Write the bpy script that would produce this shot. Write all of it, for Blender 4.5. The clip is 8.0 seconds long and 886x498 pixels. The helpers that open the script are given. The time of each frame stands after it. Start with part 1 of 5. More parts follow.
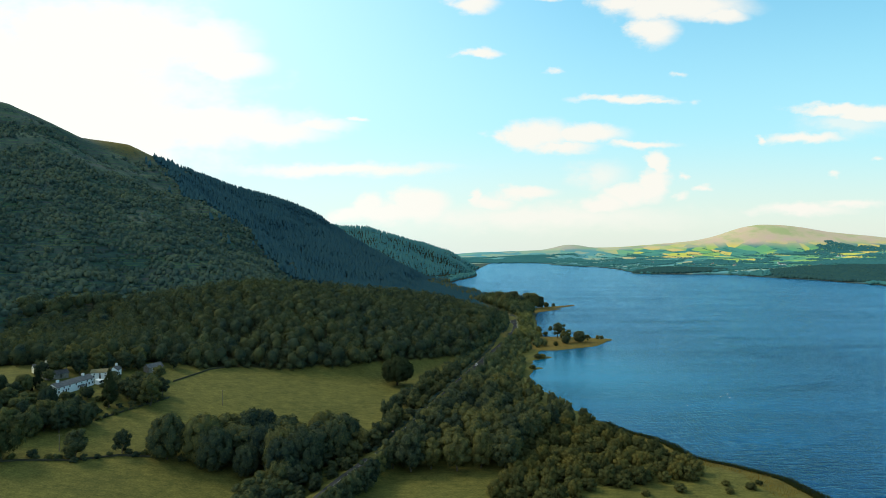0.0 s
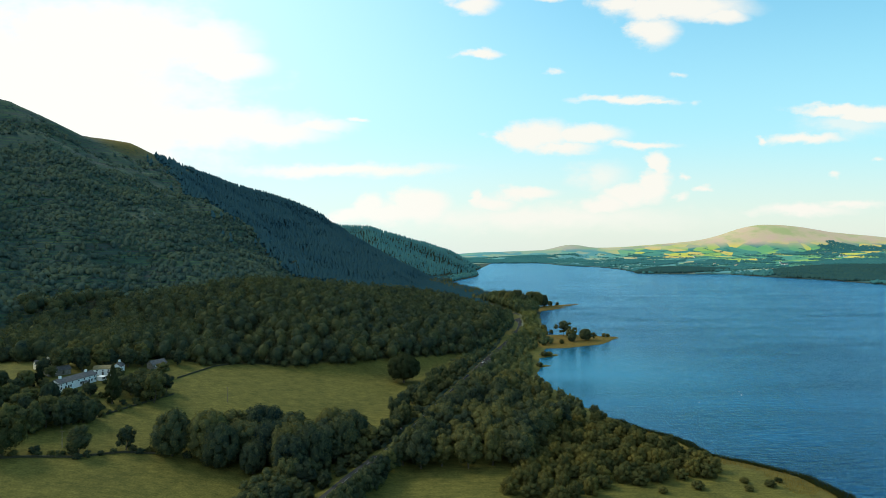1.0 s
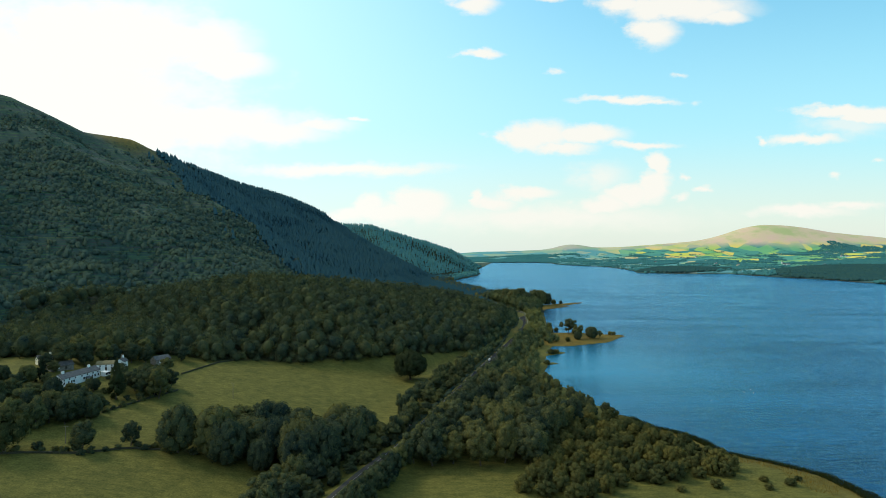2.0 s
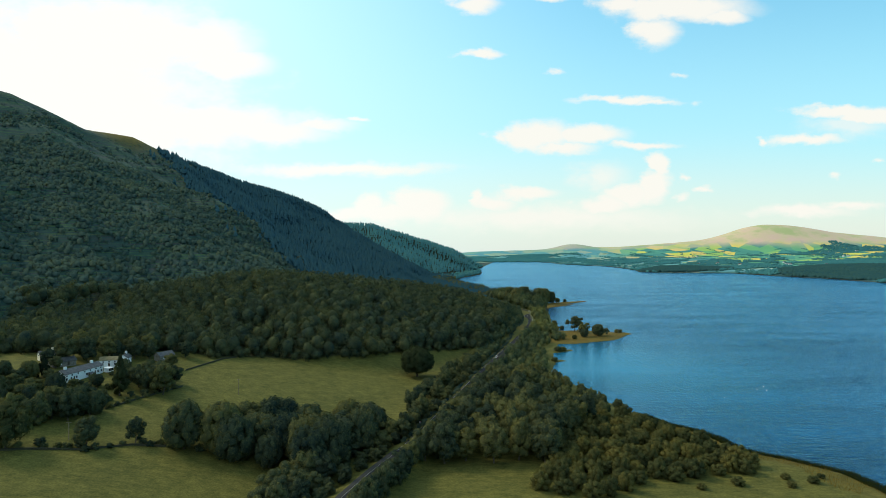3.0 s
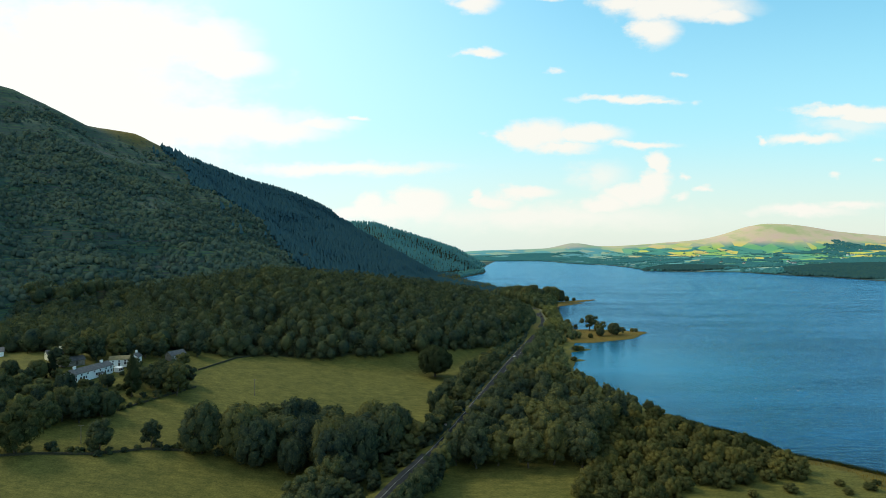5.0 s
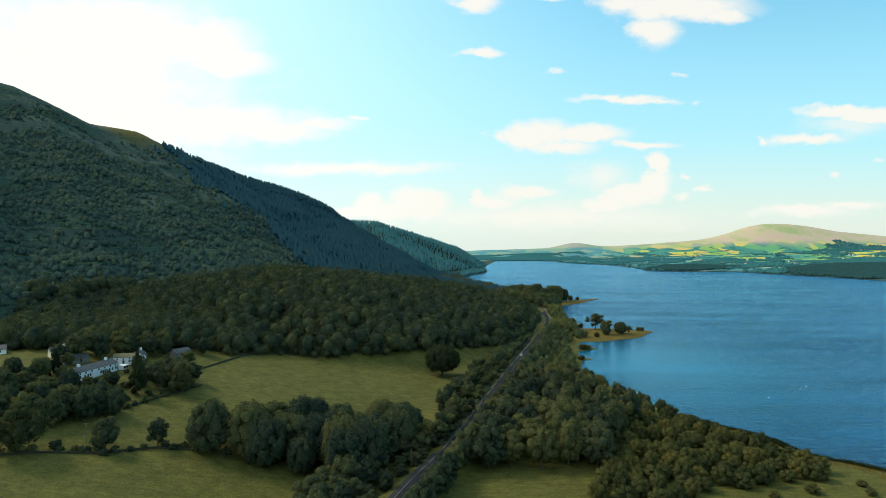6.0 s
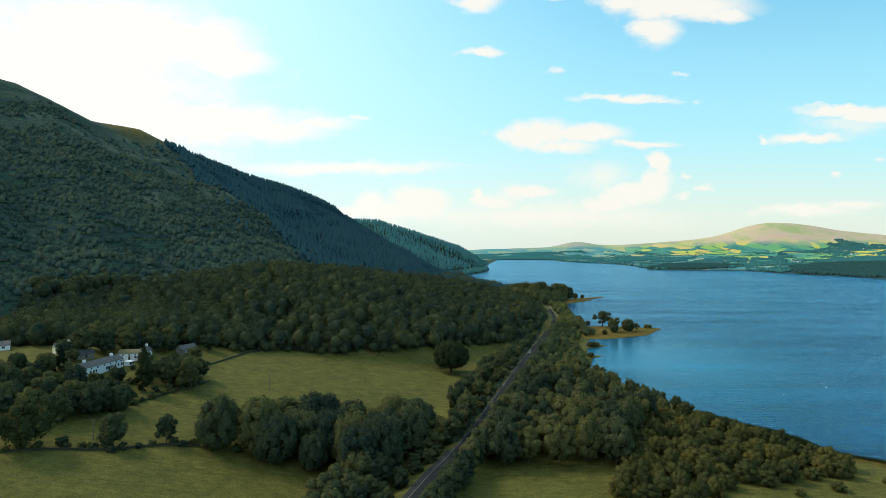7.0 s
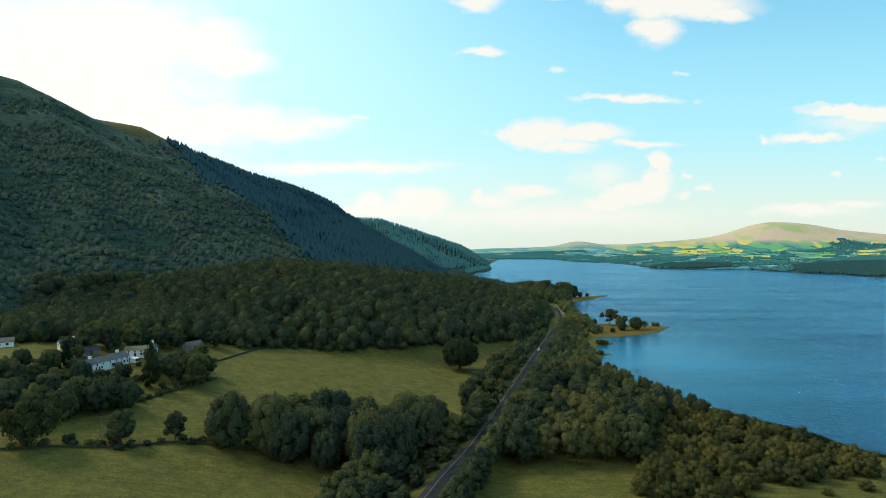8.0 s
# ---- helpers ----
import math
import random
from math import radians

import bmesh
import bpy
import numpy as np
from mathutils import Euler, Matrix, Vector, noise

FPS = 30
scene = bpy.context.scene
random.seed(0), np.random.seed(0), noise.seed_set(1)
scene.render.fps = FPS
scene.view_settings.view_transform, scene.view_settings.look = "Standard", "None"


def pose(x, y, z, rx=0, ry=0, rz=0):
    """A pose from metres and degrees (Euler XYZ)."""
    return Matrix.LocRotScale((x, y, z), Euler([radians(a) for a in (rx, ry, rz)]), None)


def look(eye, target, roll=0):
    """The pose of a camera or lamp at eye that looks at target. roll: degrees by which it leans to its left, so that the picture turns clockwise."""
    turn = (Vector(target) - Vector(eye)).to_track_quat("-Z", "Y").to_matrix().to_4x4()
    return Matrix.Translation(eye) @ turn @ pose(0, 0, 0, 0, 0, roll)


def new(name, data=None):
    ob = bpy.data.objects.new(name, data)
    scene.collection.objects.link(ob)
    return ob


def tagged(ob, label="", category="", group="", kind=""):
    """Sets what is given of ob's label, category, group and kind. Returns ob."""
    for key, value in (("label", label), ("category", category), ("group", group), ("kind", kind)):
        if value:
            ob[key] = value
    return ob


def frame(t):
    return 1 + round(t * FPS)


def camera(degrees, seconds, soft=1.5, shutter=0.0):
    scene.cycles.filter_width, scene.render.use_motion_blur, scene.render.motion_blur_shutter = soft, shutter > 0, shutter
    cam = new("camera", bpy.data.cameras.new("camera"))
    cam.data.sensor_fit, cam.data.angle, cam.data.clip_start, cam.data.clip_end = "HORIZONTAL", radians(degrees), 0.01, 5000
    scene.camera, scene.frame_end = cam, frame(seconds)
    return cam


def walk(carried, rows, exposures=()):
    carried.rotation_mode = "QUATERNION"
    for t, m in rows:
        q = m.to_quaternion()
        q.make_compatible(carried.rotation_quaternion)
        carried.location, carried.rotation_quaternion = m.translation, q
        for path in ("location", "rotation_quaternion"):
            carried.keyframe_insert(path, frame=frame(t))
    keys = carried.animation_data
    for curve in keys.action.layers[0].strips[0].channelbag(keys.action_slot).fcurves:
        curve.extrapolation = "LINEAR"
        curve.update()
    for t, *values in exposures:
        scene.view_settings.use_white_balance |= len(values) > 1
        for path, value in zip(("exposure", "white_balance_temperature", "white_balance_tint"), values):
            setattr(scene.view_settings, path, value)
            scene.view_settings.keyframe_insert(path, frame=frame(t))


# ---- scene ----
cam = camera(74.0, 8.0, soft=0.8)
PATH = [
    (0, (0.398, -0.698, 104.901), (0.394, 1.302, 104.895), -0.2),
    (0.5, (-1.951, 2.235, 103.088), (-1.956, 4.235, 103.083), -0.2),
    (1, (-4.501, 5.063, 101.155), (-4.506, 7.063, 101.151), -0.2),
    (1.5, (-7.225, 7.791, 99.741), (-7.23, 9.791, 99.736), -0.1),
    (3, (-15.354, 16.978, 94.538), (-15.359, 18.978, 94.533), -0.0),
    (3.5, (-18.252, 20.094, 93.533), (-18.258, 22.094, 93.528), -0.0),
    (4, (-21.799, 23.449, 93.107), (-21.804, 25.449, 93.101), 0.0),
    (4.5, (-25.444, 27.079, 92.716), (-25.449, 29.079, 92.709), 0.0),
    (6, (-33.543, 34.882, 90.296), (-33.548, 36.882, 90.288), 0.1),
    (6.5, (-36.228, 37.515, 89.035), (-36.235, 39.515, 89.026), 0.1),
    (7, (-39.213, 40.323, 87.477), (-39.22, 42.323, 87.467), 0.1),
    (7.5, (-42.087, 43.349, 86.144), (-42.095, 45.349, 86.133), 0.1),
    (8, (-44.804, 45.76, 84.887), (-44.813, 47.76, 84.876), 0.1),
]
walk(cam, [(t, look(eye, target, roll)) for t, eye, target, roll in PATH], [(0.0, 0.0), (8.0, 0.0)])

# ---- sky, sun ----
SUN_AZ, SUN_EL = 66.0, 40.0   # degrees west of straight ahead, degrees up
# clouds in the sky ahead: sideways and upward slope of their middle, half width, half height, thickness
HIGH_CLOUDS = [(-0.60, 0.35, 0.24, 0.088, 1.3), (-0.43, 0.345, 0.115, 0.052, 1.2), (-0.37, 0.312, 0.082, 0.030, 1.2), (-0.47, 0.205, 0.27, 0.044, 1.2), (-0.30, 0.196, 0.12, 0.026, 1.0),
               (-0.22, 0.206, 0.08, 0.014, 0.8), (-0.14, 0.216, 0.02, 0.005, 0.7), (-0.18, 0.134, 0.21, 0.013, 0.85), (-0.05, 0.133, 0.05, 0.008, 0.6), (-0.75, 0.24, 0.40, 0.20, 1.3),
               (0.385, 0.440, 0.15, 0.030, 1.1), (0.395, 0.408, 0.135, 0.026, 1.1), (0.355, 0.368, 0.044, 0.030, 1.1), (0.475, 0.394, 0.048, 0.017, 1.0), (0.30, 0.412, 0.06, 0.016, 1.0),
               (0.05, 0.414, 0.048, 0.017, 1.0), (0.18, 0.424, 0.03, 0.007, 0.7), (0.063, 0.329, 0.038, 0.009, 1.0), (0.184, 0.299, 0.018, 0.006, 0.6), (0.395, 0.293, 0.014, 0.006, 0.5),
               (0.30, 0.250, 0.088, 0.0085, 0.9), (0.36, 0.245, 0.05, 0.006, 0.7), (0.428, 0.246, 0.012, 0.006, 0.4)]
LOW_CLOUDS = [(0.155, 0.191, 0.062, 0.023, 1.0), (0.235, 0.192, 0.072, 0.015, 0.9), (0.20, 0.170, 0.06, 0.010, 0.7), (0.335, 0.174, 0.062, 0.007, 0.7), (0.097, 0.186, 0.016, 0.010, 0.6),
              (0.67, 0.231, 0.072, 0.010, 0.9), (0.735, 0.225, 0.062, 0.016, 0.9), (0.62, 0.182, 0.062, 0.010, 0.75), (0.545, 0.181, 0.011, 0.006, 0.7), (0.69, 0.205, 0.085, 0.022, 0.4),
              (0.362, 0.138, 0.017, 0.022, 1.0), (0.352, 0.106, 0.030, 0.026, 1.0), (0.318, 0.091, 0.036, 0.018, 0.9), (0.265, 0.120, 0.048, 0.026, 0.45), (0.054, 0.086, 0.014, 0.015, 0.9),
              (0.14, 0.091, 0.052, 0.013, 0.8), (0.083, 0.076, 0.042, 0.013, 0.7), (0.27, 0.076, 0.052, 0.015, 0.8), (0.40, 0.116, 0.009, 0.007, 0.6), (0.438, 0.100, 0.011, 0.007, 0.6),
              (0.41, 0.087, 0.013, 0.007, 0.5), (-0.042, 0.072, 0.050, 0.030, 0.95), (-0.128, 0.075, 0.022, 0.023, 0.8), (-0.09, 0.060, 0.062, 0.022, 0.8), (-0.157, 0.056, 0.042, 0.014, 0.7),
              (0.61, 0.063, 0.090, 0.010, 0.6), (0.69, 0.073, 0.062, 0.008, 0.6), (0.667, 0.123, 0.011, 0.006, 0.5), (0.732, 0.147, 0.010, 0.005, 0.5), (0.16, 0.05, 0.30, 0.024, 0.5)]


def sky():
    world = bpy.data.worlds.new("sky")
    scene.world = world
    world.use_nodes = True
    nt = world.node_tree
    nodes, links = nt.nodes, nt.links
    bg = nodes["Background"]

    def math_node(op, *values, clamp=False):
        n = nodes.new("ShaderNodeMath")
        n.operation, n.use_clamp = op, clamp
        for socket, v in zip(n.inputs, values):
            if isinstance(v, (int, float)):
                socket.default_value = v
            else:
                links.new(v, socket)
        return n.outputs[0]

    def mixed(fac, a, b, mode="MIX"):
        n = nodes.new("ShaderNodeMix")
        n.data_type, n.blend_type = "RGBA", mode
        for key, v in (("Factor", fac), ("A", a), ("B", b)):
            if isinstance(v, (float, tuple)):
                n.inputs[key].default_value = v
            else:
                links.new(v, n.inputs[key])
        return n.outputs["Result"]

    def eased(value, a, b, to_a, to_b):
        n = nodes.new("ShaderNodeMapRange")
        n.interpolation_type = "SMOOTHSTEP"
        links.new(value, n.inputs["Value"])
        for key, v in (("From Min", a), ("From Max", b), ("To Min", to_a), ("To Max", to_b)):
            n.inputs[key].default_value = v
        return n.outputs[0]

    air = nodes.new("ShaderNodeTexSky")
    air.sky_type, air.sun_disc = "NISHITA", False
    air.sun_elevation, air.sun_rotation = radians(SUN_EL), radians(-SUN_AZ)
    air.air_density, air.dust_density, air.ozone_density = 1.0, 1.6, 1.5
    way = nodes.new("ShaderNodeTexCoord").outputs["Generated"]
    parts = nodes.new("ShaderNodeSeparateXYZ")
    links.new(way, parts.inputs[0])
    ahead = math_node("MAXIMUM", parts.outputs["Y"], 0.05)
    u = math_node("DIVIDE", parts.outputs["X"], ahead)
    v = math_node("DIVIDE", parts.outputs["Z"], ahead)
    # ragged edges, at two sizes
    flat = nodes.new("ShaderNodeCombineXYZ")
    links.new(u, flat.inputs[0])
    links.new(math_node("MULTIPLY", v, 1.7), flat.inputs[1])
    ripple = nodes.new("ShaderNodeTexNoise")
    ripple.inputs["Scale"].default_value, ripple.inputs["Detail"].default_value, ripple.inputs["Roughness"].default_value = 17.0, 7.0, 0.58
    links.new(flat.outputs[0], ripple.inputs["Vector"])
    shift = nodes.new("ShaderNodeVectorMath")
    shift.operation = "MULTIPLY_ADD"
    links.new(ripple.outputs["Color"], shift.inputs[0])
    shift.inputs[1].default_value, shift.inputs[2].default_value = (0.075, 0.036, 0), (-0.0375, -0.018, 0)
    spot = nodes.new("ShaderNodeCombineXYZ")
    links.new(u, spot.inputs[0])
    links.new(v, spot.inputs[1])
    moved = nodes.new("ShaderNodeVectorMath")
    links.new(spot.outputs[0], moved.inputs[0])
    links.new(shift.outputs[0], moved.inputs[1])
    billow = math_node("MULTIPLY_ADD", ripple.outputs["Fac"], 0.95, 0.76)
    total = None
    for cu, cv, a, b, thick in HIGH_CLOUDS + [(p, q, 1.1 * w, 1.15 * h, 1.25 * k) for p, q, w, h, k in LOW_CLOUDS]:
        scaled = nodes.new("ShaderNodeVectorMath")
        scaled.operation = "MULTIPLY_ADD"
        links.new(moved.outputs[0], scaled.inputs[0])
        scaled.inputs[1].default_value, scaled.inputs[2].default_value = (1 / a, 1 / b, 0), (-cu / a, -cv / b, 0)
        far_off = nodes.new("ShaderNodeVectorMath")
        far_off.operation = "LENGTH"
        links.new(scaled.outputs[0], far_off.inputs[0])
        m = math_node("MULTIPLY", math_node("SUBTRACT", billow, far_off.outputs["Value"], clamp=True), thick)
        total = m if total is None else math_node("MAXIMUM", total, m)
    # scattered cloud over the rest of the sky
    rest = nodes.new("ShaderNodeTexNoise")
    rest.inputs["Scale"].default_value, rest.inputs["Detail"].default_value = 2.6, 5.0
    links.new(way, rest.inputs["Vector"])
    rest_mask = math_node("MULTIPLY", math_node("SUBTRACT", rest.outputs["Fac"], 0.52), 5.0, clamp=True)
    behind = math_node("MULTIPLY", math_node("SUBTRACT", 0.35, parts.outputs["Y"]), 4.0, clamp=True)
    total = math_node("MAXIMUM", total, math_node("MULTIPLY", rest_mask, behind))
    mask = math_node("MULTIPLY", eased(total, 0.0, 0.85, 0.0, 1.0), 0.95, clamp=True)
    # haze towards the horizon and veil towards the sun
    low = eased(v, 0.0, 0.52, 0.88, 0.10)
    veil = eased(u, -0.85, 0.35, 0.92, 0.0)
    base = mixed(1.0, air.outputs[0], SKY_TINT, "MULTIPLY")
    base = mixed(low, base, mixed(eased(v, 0.02, 0.22, 0.0, 1.0), HAZE_LOW, HAZE_HIGH))
    base = mixed(veil, base, VEIL)
    cloud = mixed(eased(u, -0.35, 0.15, 0.0, 1.0), CLOUD_SUNWARD, CLOUD_AWAY)
    links.new(mixed(mask, base, cloud), bg.inputs["Color"])
    bg.inputs["Strength"].default_value = 0.135


HAZE_LOW, HAZE_HIGH, VEIL = (6.3, 6.7, 6.0, 1), (4.0, 6.5, 7.0, 1), (6.0, 7.6, 7.8, 1)
CLOUD_SUNWARD, CLOUD_AWAY = (7.6, 7.6, 7.1, 1), (7.3, 7.1, 6.5, 1)
SKY_TINT = (1.0, 1.95, 1.80, 1)
sky()
sun = new("sun", bpy.data.lights.new("sun", "SUN"))
sun.data.energy, sun.data.angle, sun.data.color = 2.5, radians(18.0), (1.0, 0.90, 0.68)
az, el = radians(SUN_AZ), radians(SUN_EL)
sun.matrix_world = look((0, 0, 300), (300 * math.sin(az) * math.cos(el), -300 * math.cos(az) * math.cos(el), 300 - 300 * math.sin(el)))

# ---- materials ----
def material(name, rough=0.8, spec=0.3, metal=0.0):
    m = bpy.data.materials.new(name)
    m.use_nodes = True
    b = m.node_tree.nodes["Principled BSDF"]
    b.inputs["Roughness"].default_value, b.inputs["Specular IOR Level"].default_value = rough, spec
    b.inputs["Metallic"].default_value = metal
    return m, m.node_tree.nodes, m.node_tree.links, b


def rgb(c):
    return (*c, 1.0)


def noise_at(nodes, links, vector, scale, detail=4.0, rough=0.55):
    n = nodes.new("ShaderNodeTexNoise")
    n.inputs["Scale"].default_value, n.inputs["Detail"].default_value, n.inputs["Roughness"].default_value = scale, detail, rough
    links.new(vector, n.inputs["Vector"])
    return n.outputs["Fac"]


def ramp(nodes, links, fac, stops):
    r = nodes.new("ShaderNodeValToRGB")
    r.color_ramp.elements[0].position, r.color_ramp.elements[0].color = stops[0][0], rgb(stops[0][1])
    r.color_ramp.elements[1].position, r.color_ramp.elements[1].color = stops[-1][0], rgb(stops[-1][1])
    for p, c in stops[1:-1]:
        r.color_ramp.elements.new(p).color = rgb(c)
    links.new(fac, r.inputs[0])
    return r.outputs[0]


def blend(nodes, links, fac, a, b, mode="MIX"):
    n = nodes.new("ShaderNodeMix")
    n.data_type, n.blend_type = "RGBA", mode
    for key, v in (("Factor", fac), ("A", a), ("B", b)):
        if isinstance(v, float):
            n.inputs[key].default_value = v
        elif isinstance(v, tuple):
            n.inputs[key].default_value = rgb(v)
        else:
            links.new(v, n.inputs[key])
    return n.outputs["Result"]


def bump(nodes, links, b, fac, strength, distance):
    n = nodes.new("ShaderNodeBump")
    n.inputs["Strength"].default_value, n.inputs["Distance"].default_value = strength, distance
    links.new(fac, n.inputs["Height"])
    links.new(n.outputs[0], b.inputs["Normal"])


def plain(name, dark, light, scale=1.5, rough=0.8, relief=0.02, spec=0.3, metal=0.0):
    """A surface with grain and stains at two sizes."""
    m, nodes, links, b = material(name, rough, spec, metal)
    at = nodes.new("ShaderNodeTexCoord").outputs["Object"]
    fine, broad = noise_at(nodes, links, at, scale * 5), noise_at(nodes, links, at, scale)
    c = ramp(nodes, links, broad, [(0.3, dark), (0.7, light)])
    grain = ramp(nodes, links, fine, [(0.3, (0.8, 0.8, 0.8)), (0.7, (1.0, 1.0, 1.0))])
    links.new(blend(nodes, links, 1.0, c, grain, "MULTIPLY"), b.inputs["Base Color"])
    bump(nodes, links, b, fine, 0.6, relief)
    return m


def foliage(name, dark, light, tall=0.35, vary=1.0):
    """Leaves: diffuse with some light through them, varied by tree and by clump; vary: how much single crowns differ."""
    m = bpy.data.materials.new(name)
    m.use_nodes = True
    nodes, links = m.node_tree.nodes, m.node_tree.links
    nodes.remove(nodes["Principled BSDF"])
    at = nodes.new("ShaderNodeTexCoord").outputs["Object"]
    broad, fine = noise_at(nodes, links, at, tall, 3.0), noise_at(nodes, links, at, tall * 6, 2.0)
    info = nodes.new("ShaderNodeObjectInfo").outputs["Random"]
    own = nodes.new("ShaderNodeAttribute")
    own.attribute_name = "tint"
    def add(a, b, k):
        n = nodes.new("ShaderNodeMath")
        n.operation = "MULTIPLY_ADD"
        links.new(b, n.inputs[0])
        n.inputs[1].default_value = k
        if isinstance(a, float):
            n.inputs[2].default_value = a
        else:
            links.new(a, n.inputs[2])
        return n.outputs[0]
    f = add(add(add(add(-0.56, broad, 0.8), fine, 0.5), info, 0.42), own.outputs["Fac"], 0.44 * vary)
    c = ramp(nodes, links, f, [(0.05, dark), (0.95, light)])
    # some trees turn ochre
    dry = nodes.new("ShaderNodeMapRange")
    links.new(add(info, own.outputs["Fac"], 0.8), dry.inputs["Value"])
    dry.inputs["From Min"].default_value, dry.inputs["From Max"].default_value, dry.inputs["To Max"].default_value = 0.75, 1.5, 0.8 * vary
    c = blend(nodes, links, dry.outputs[0], c, blend(nodes, links, 1.0, c, (1.45, 1.12, 0.72), "MULTIPLY"))
    d, t, mix = nodes.new("ShaderNodeBsdfDiffuse"), nodes.new("ShaderNodeBsdfTranslucent"), nodes.new("ShaderNodeMixShader")
    links.new(c, d.inputs["Color"])
    links.new(blend(nodes, links, 1.0, c, (1.3, 1.25, 0.5), "MULTIPLY"), t.inputs["Color"])
    mix.inputs[0].default_value = 0.22
    links.new(d.outputs[0], mix.inputs[1])
    links.new(t.outputs[0], mix.inputs[2])
    links.new(mix.outputs[0], nodes["Material Output"].inputs["Surface"])
    return m


def ground_material():
    m, nodes, links, b = material("land", 0.95, 0.1)
    at = nodes.new("ShaderNodeTexCoord").outputs["Object"]
    zone = nodes.new("ShaderNodeAttribute")
    zone.attribute_name = "zone"
    parts = nodes.new("ShaderNodeSeparateColor")
    links.new(zone.outputs["Color"], parts.inputs[0])
    broad, mid, fine = noise_at(nodes, links, at, 0.02, 5.0), noise_at(nodes, links, at, 0.16, 5.0, 0.65), noise_at(nodes, links, at, 1.3, 4.0, 0.7)
    meadow = blend(nodes, links, 0.5, ramp(nodes, links, broad, [(0.35, (0.086, 0.084, 0.023)), (0.65, (0.128, 0.116, 0.031))]),
                   ramp(nodes, links, mid, [(0.3, (0.060, 0.062, 0.018)), (0.7, (0.148, 0.130, 0.035))]))
    meadow = blend(nodes, links, 0.7, meadow, ramp(nodes, links, fine, [(0.32, (0.42, 0.48, 0.40)), (0.64, (1.22, 1.2, 1.1))]), "MULTIPLY")
    graze = nodes.new("ShaderNodeMapping")
    graze.inputs["Scale"].default_value = (0.16, 0.5, 1.0)
    links.new(at, graze.inputs["Vector"])
    meadow = blend(nodes, links, 0.8, meadow, ramp(nodes, links, noise_at(nodes, links, graze.outputs[0], 1.0, 5.0, 0.7), [(0.36, (0.68, 0.72, 0.66)), (0.62, (1.20, 1.16, 1.10))]), "MULTIPLY")
    # wood and fell floor, with haze painted in as teal
    floor = blend(nodes, links, 0.5, ramp(nodes, links, broad, [(0.35, (0.032, 0.060, 0.044)), (0.65, (0.050, 0.076, 0.044))]),
                  ramp(nodes, links, mid, [(0.35, (0.032, 0.056, 0.044)), (0.5, (0.054, 0.060, 0.042)), (0.7, (0.056, 0.094, 0.038))]))
    # bracken, grass, scree streaks along the fell; darker brown-green under near wood and spruces
    slope = nodes.new("ShaderNodeMapping")
    slope.inputs["Rotation"].default_value, slope.inputs["Scale"].default_value = (0, 0, radians(-50)), (0.007, 0.020, 1.0)
    links.new(at, slope.inputs["Vector"])
    streak = noise_at(nodes, links, slope.outputs[0], 1.0, 5.0, 0.62)
    floor = blend(nodes, links, 0.75, floor, ramp(nodes, links, streak, [(0.37, (0.058, 0.052, 0.056)), (0.45, (0.027, 0.058, 0.060)), (0.54, (0.032, 0.068, 0.055)), (0.60, (0.066, 0.128, 0.046)), (0.67, (0.094, 0.074, 0.064))]))
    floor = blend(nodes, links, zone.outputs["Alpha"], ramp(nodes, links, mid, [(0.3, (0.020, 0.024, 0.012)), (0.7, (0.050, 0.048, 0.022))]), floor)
    straw = ramp(nodes, links, mid, [(0.3, (0.095, 0.072, 0.018)), (0.7, (0.18, 0.125, 0.030))])
    # patchwork of far fields; sunlight and haze painted into field and moor colours
    cells = nodes.new("ShaderNodeTexVoronoi")
    cells.inputs["Scale"].default_value = 0.0115
    warp = nodes.new("ShaderNodeMapping")
    warp.inputs["Scale"].default_value = (0.8, 0.85, 0.0)
    links.new(at, warp.inputs["Vector"])
    links.new(warp.outputs[0], cells.inputs["Vector"])
    pick = nodes.new("ShaderNodeSeparateColor")
    links.new(cells.outputs["Color"], pick.inputs[0])
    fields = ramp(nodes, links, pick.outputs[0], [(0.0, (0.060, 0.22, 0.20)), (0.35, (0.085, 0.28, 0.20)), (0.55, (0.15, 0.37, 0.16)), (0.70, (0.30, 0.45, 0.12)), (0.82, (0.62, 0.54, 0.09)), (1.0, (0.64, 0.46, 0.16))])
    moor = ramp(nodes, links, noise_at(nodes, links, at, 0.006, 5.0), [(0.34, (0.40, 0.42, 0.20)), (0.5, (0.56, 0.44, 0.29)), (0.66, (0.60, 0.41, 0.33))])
    east = nodes.new("ShaderNodeAttribute")
    east.attribute_name = "east"
    two = nodes.new("ShaderNodeSeparateColor")
    links.new(east.outputs["Color"], two.inputs[0])
    c = blend(nodes, links, parts.outputs[0], meadow, floor)
    c = blend(nodes, links, parts.outputs[1], c, straw)
    # teal haze mixed over the fields by the alpha channel
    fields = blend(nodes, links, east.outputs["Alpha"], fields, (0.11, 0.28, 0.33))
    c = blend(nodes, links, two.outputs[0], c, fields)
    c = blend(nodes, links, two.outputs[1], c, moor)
    c = blend(nodes, links, two.outputs[2], c, (0.030, 0.075, 0.075))
    c = blend(nodes, links, parts.outputs[2], c, (0.035, 0.028, 0.018))
    links.new(c, b.inputs["Base Color"])
    bump(nodes, links, b, fine, 0.8, 0.25)
    return m


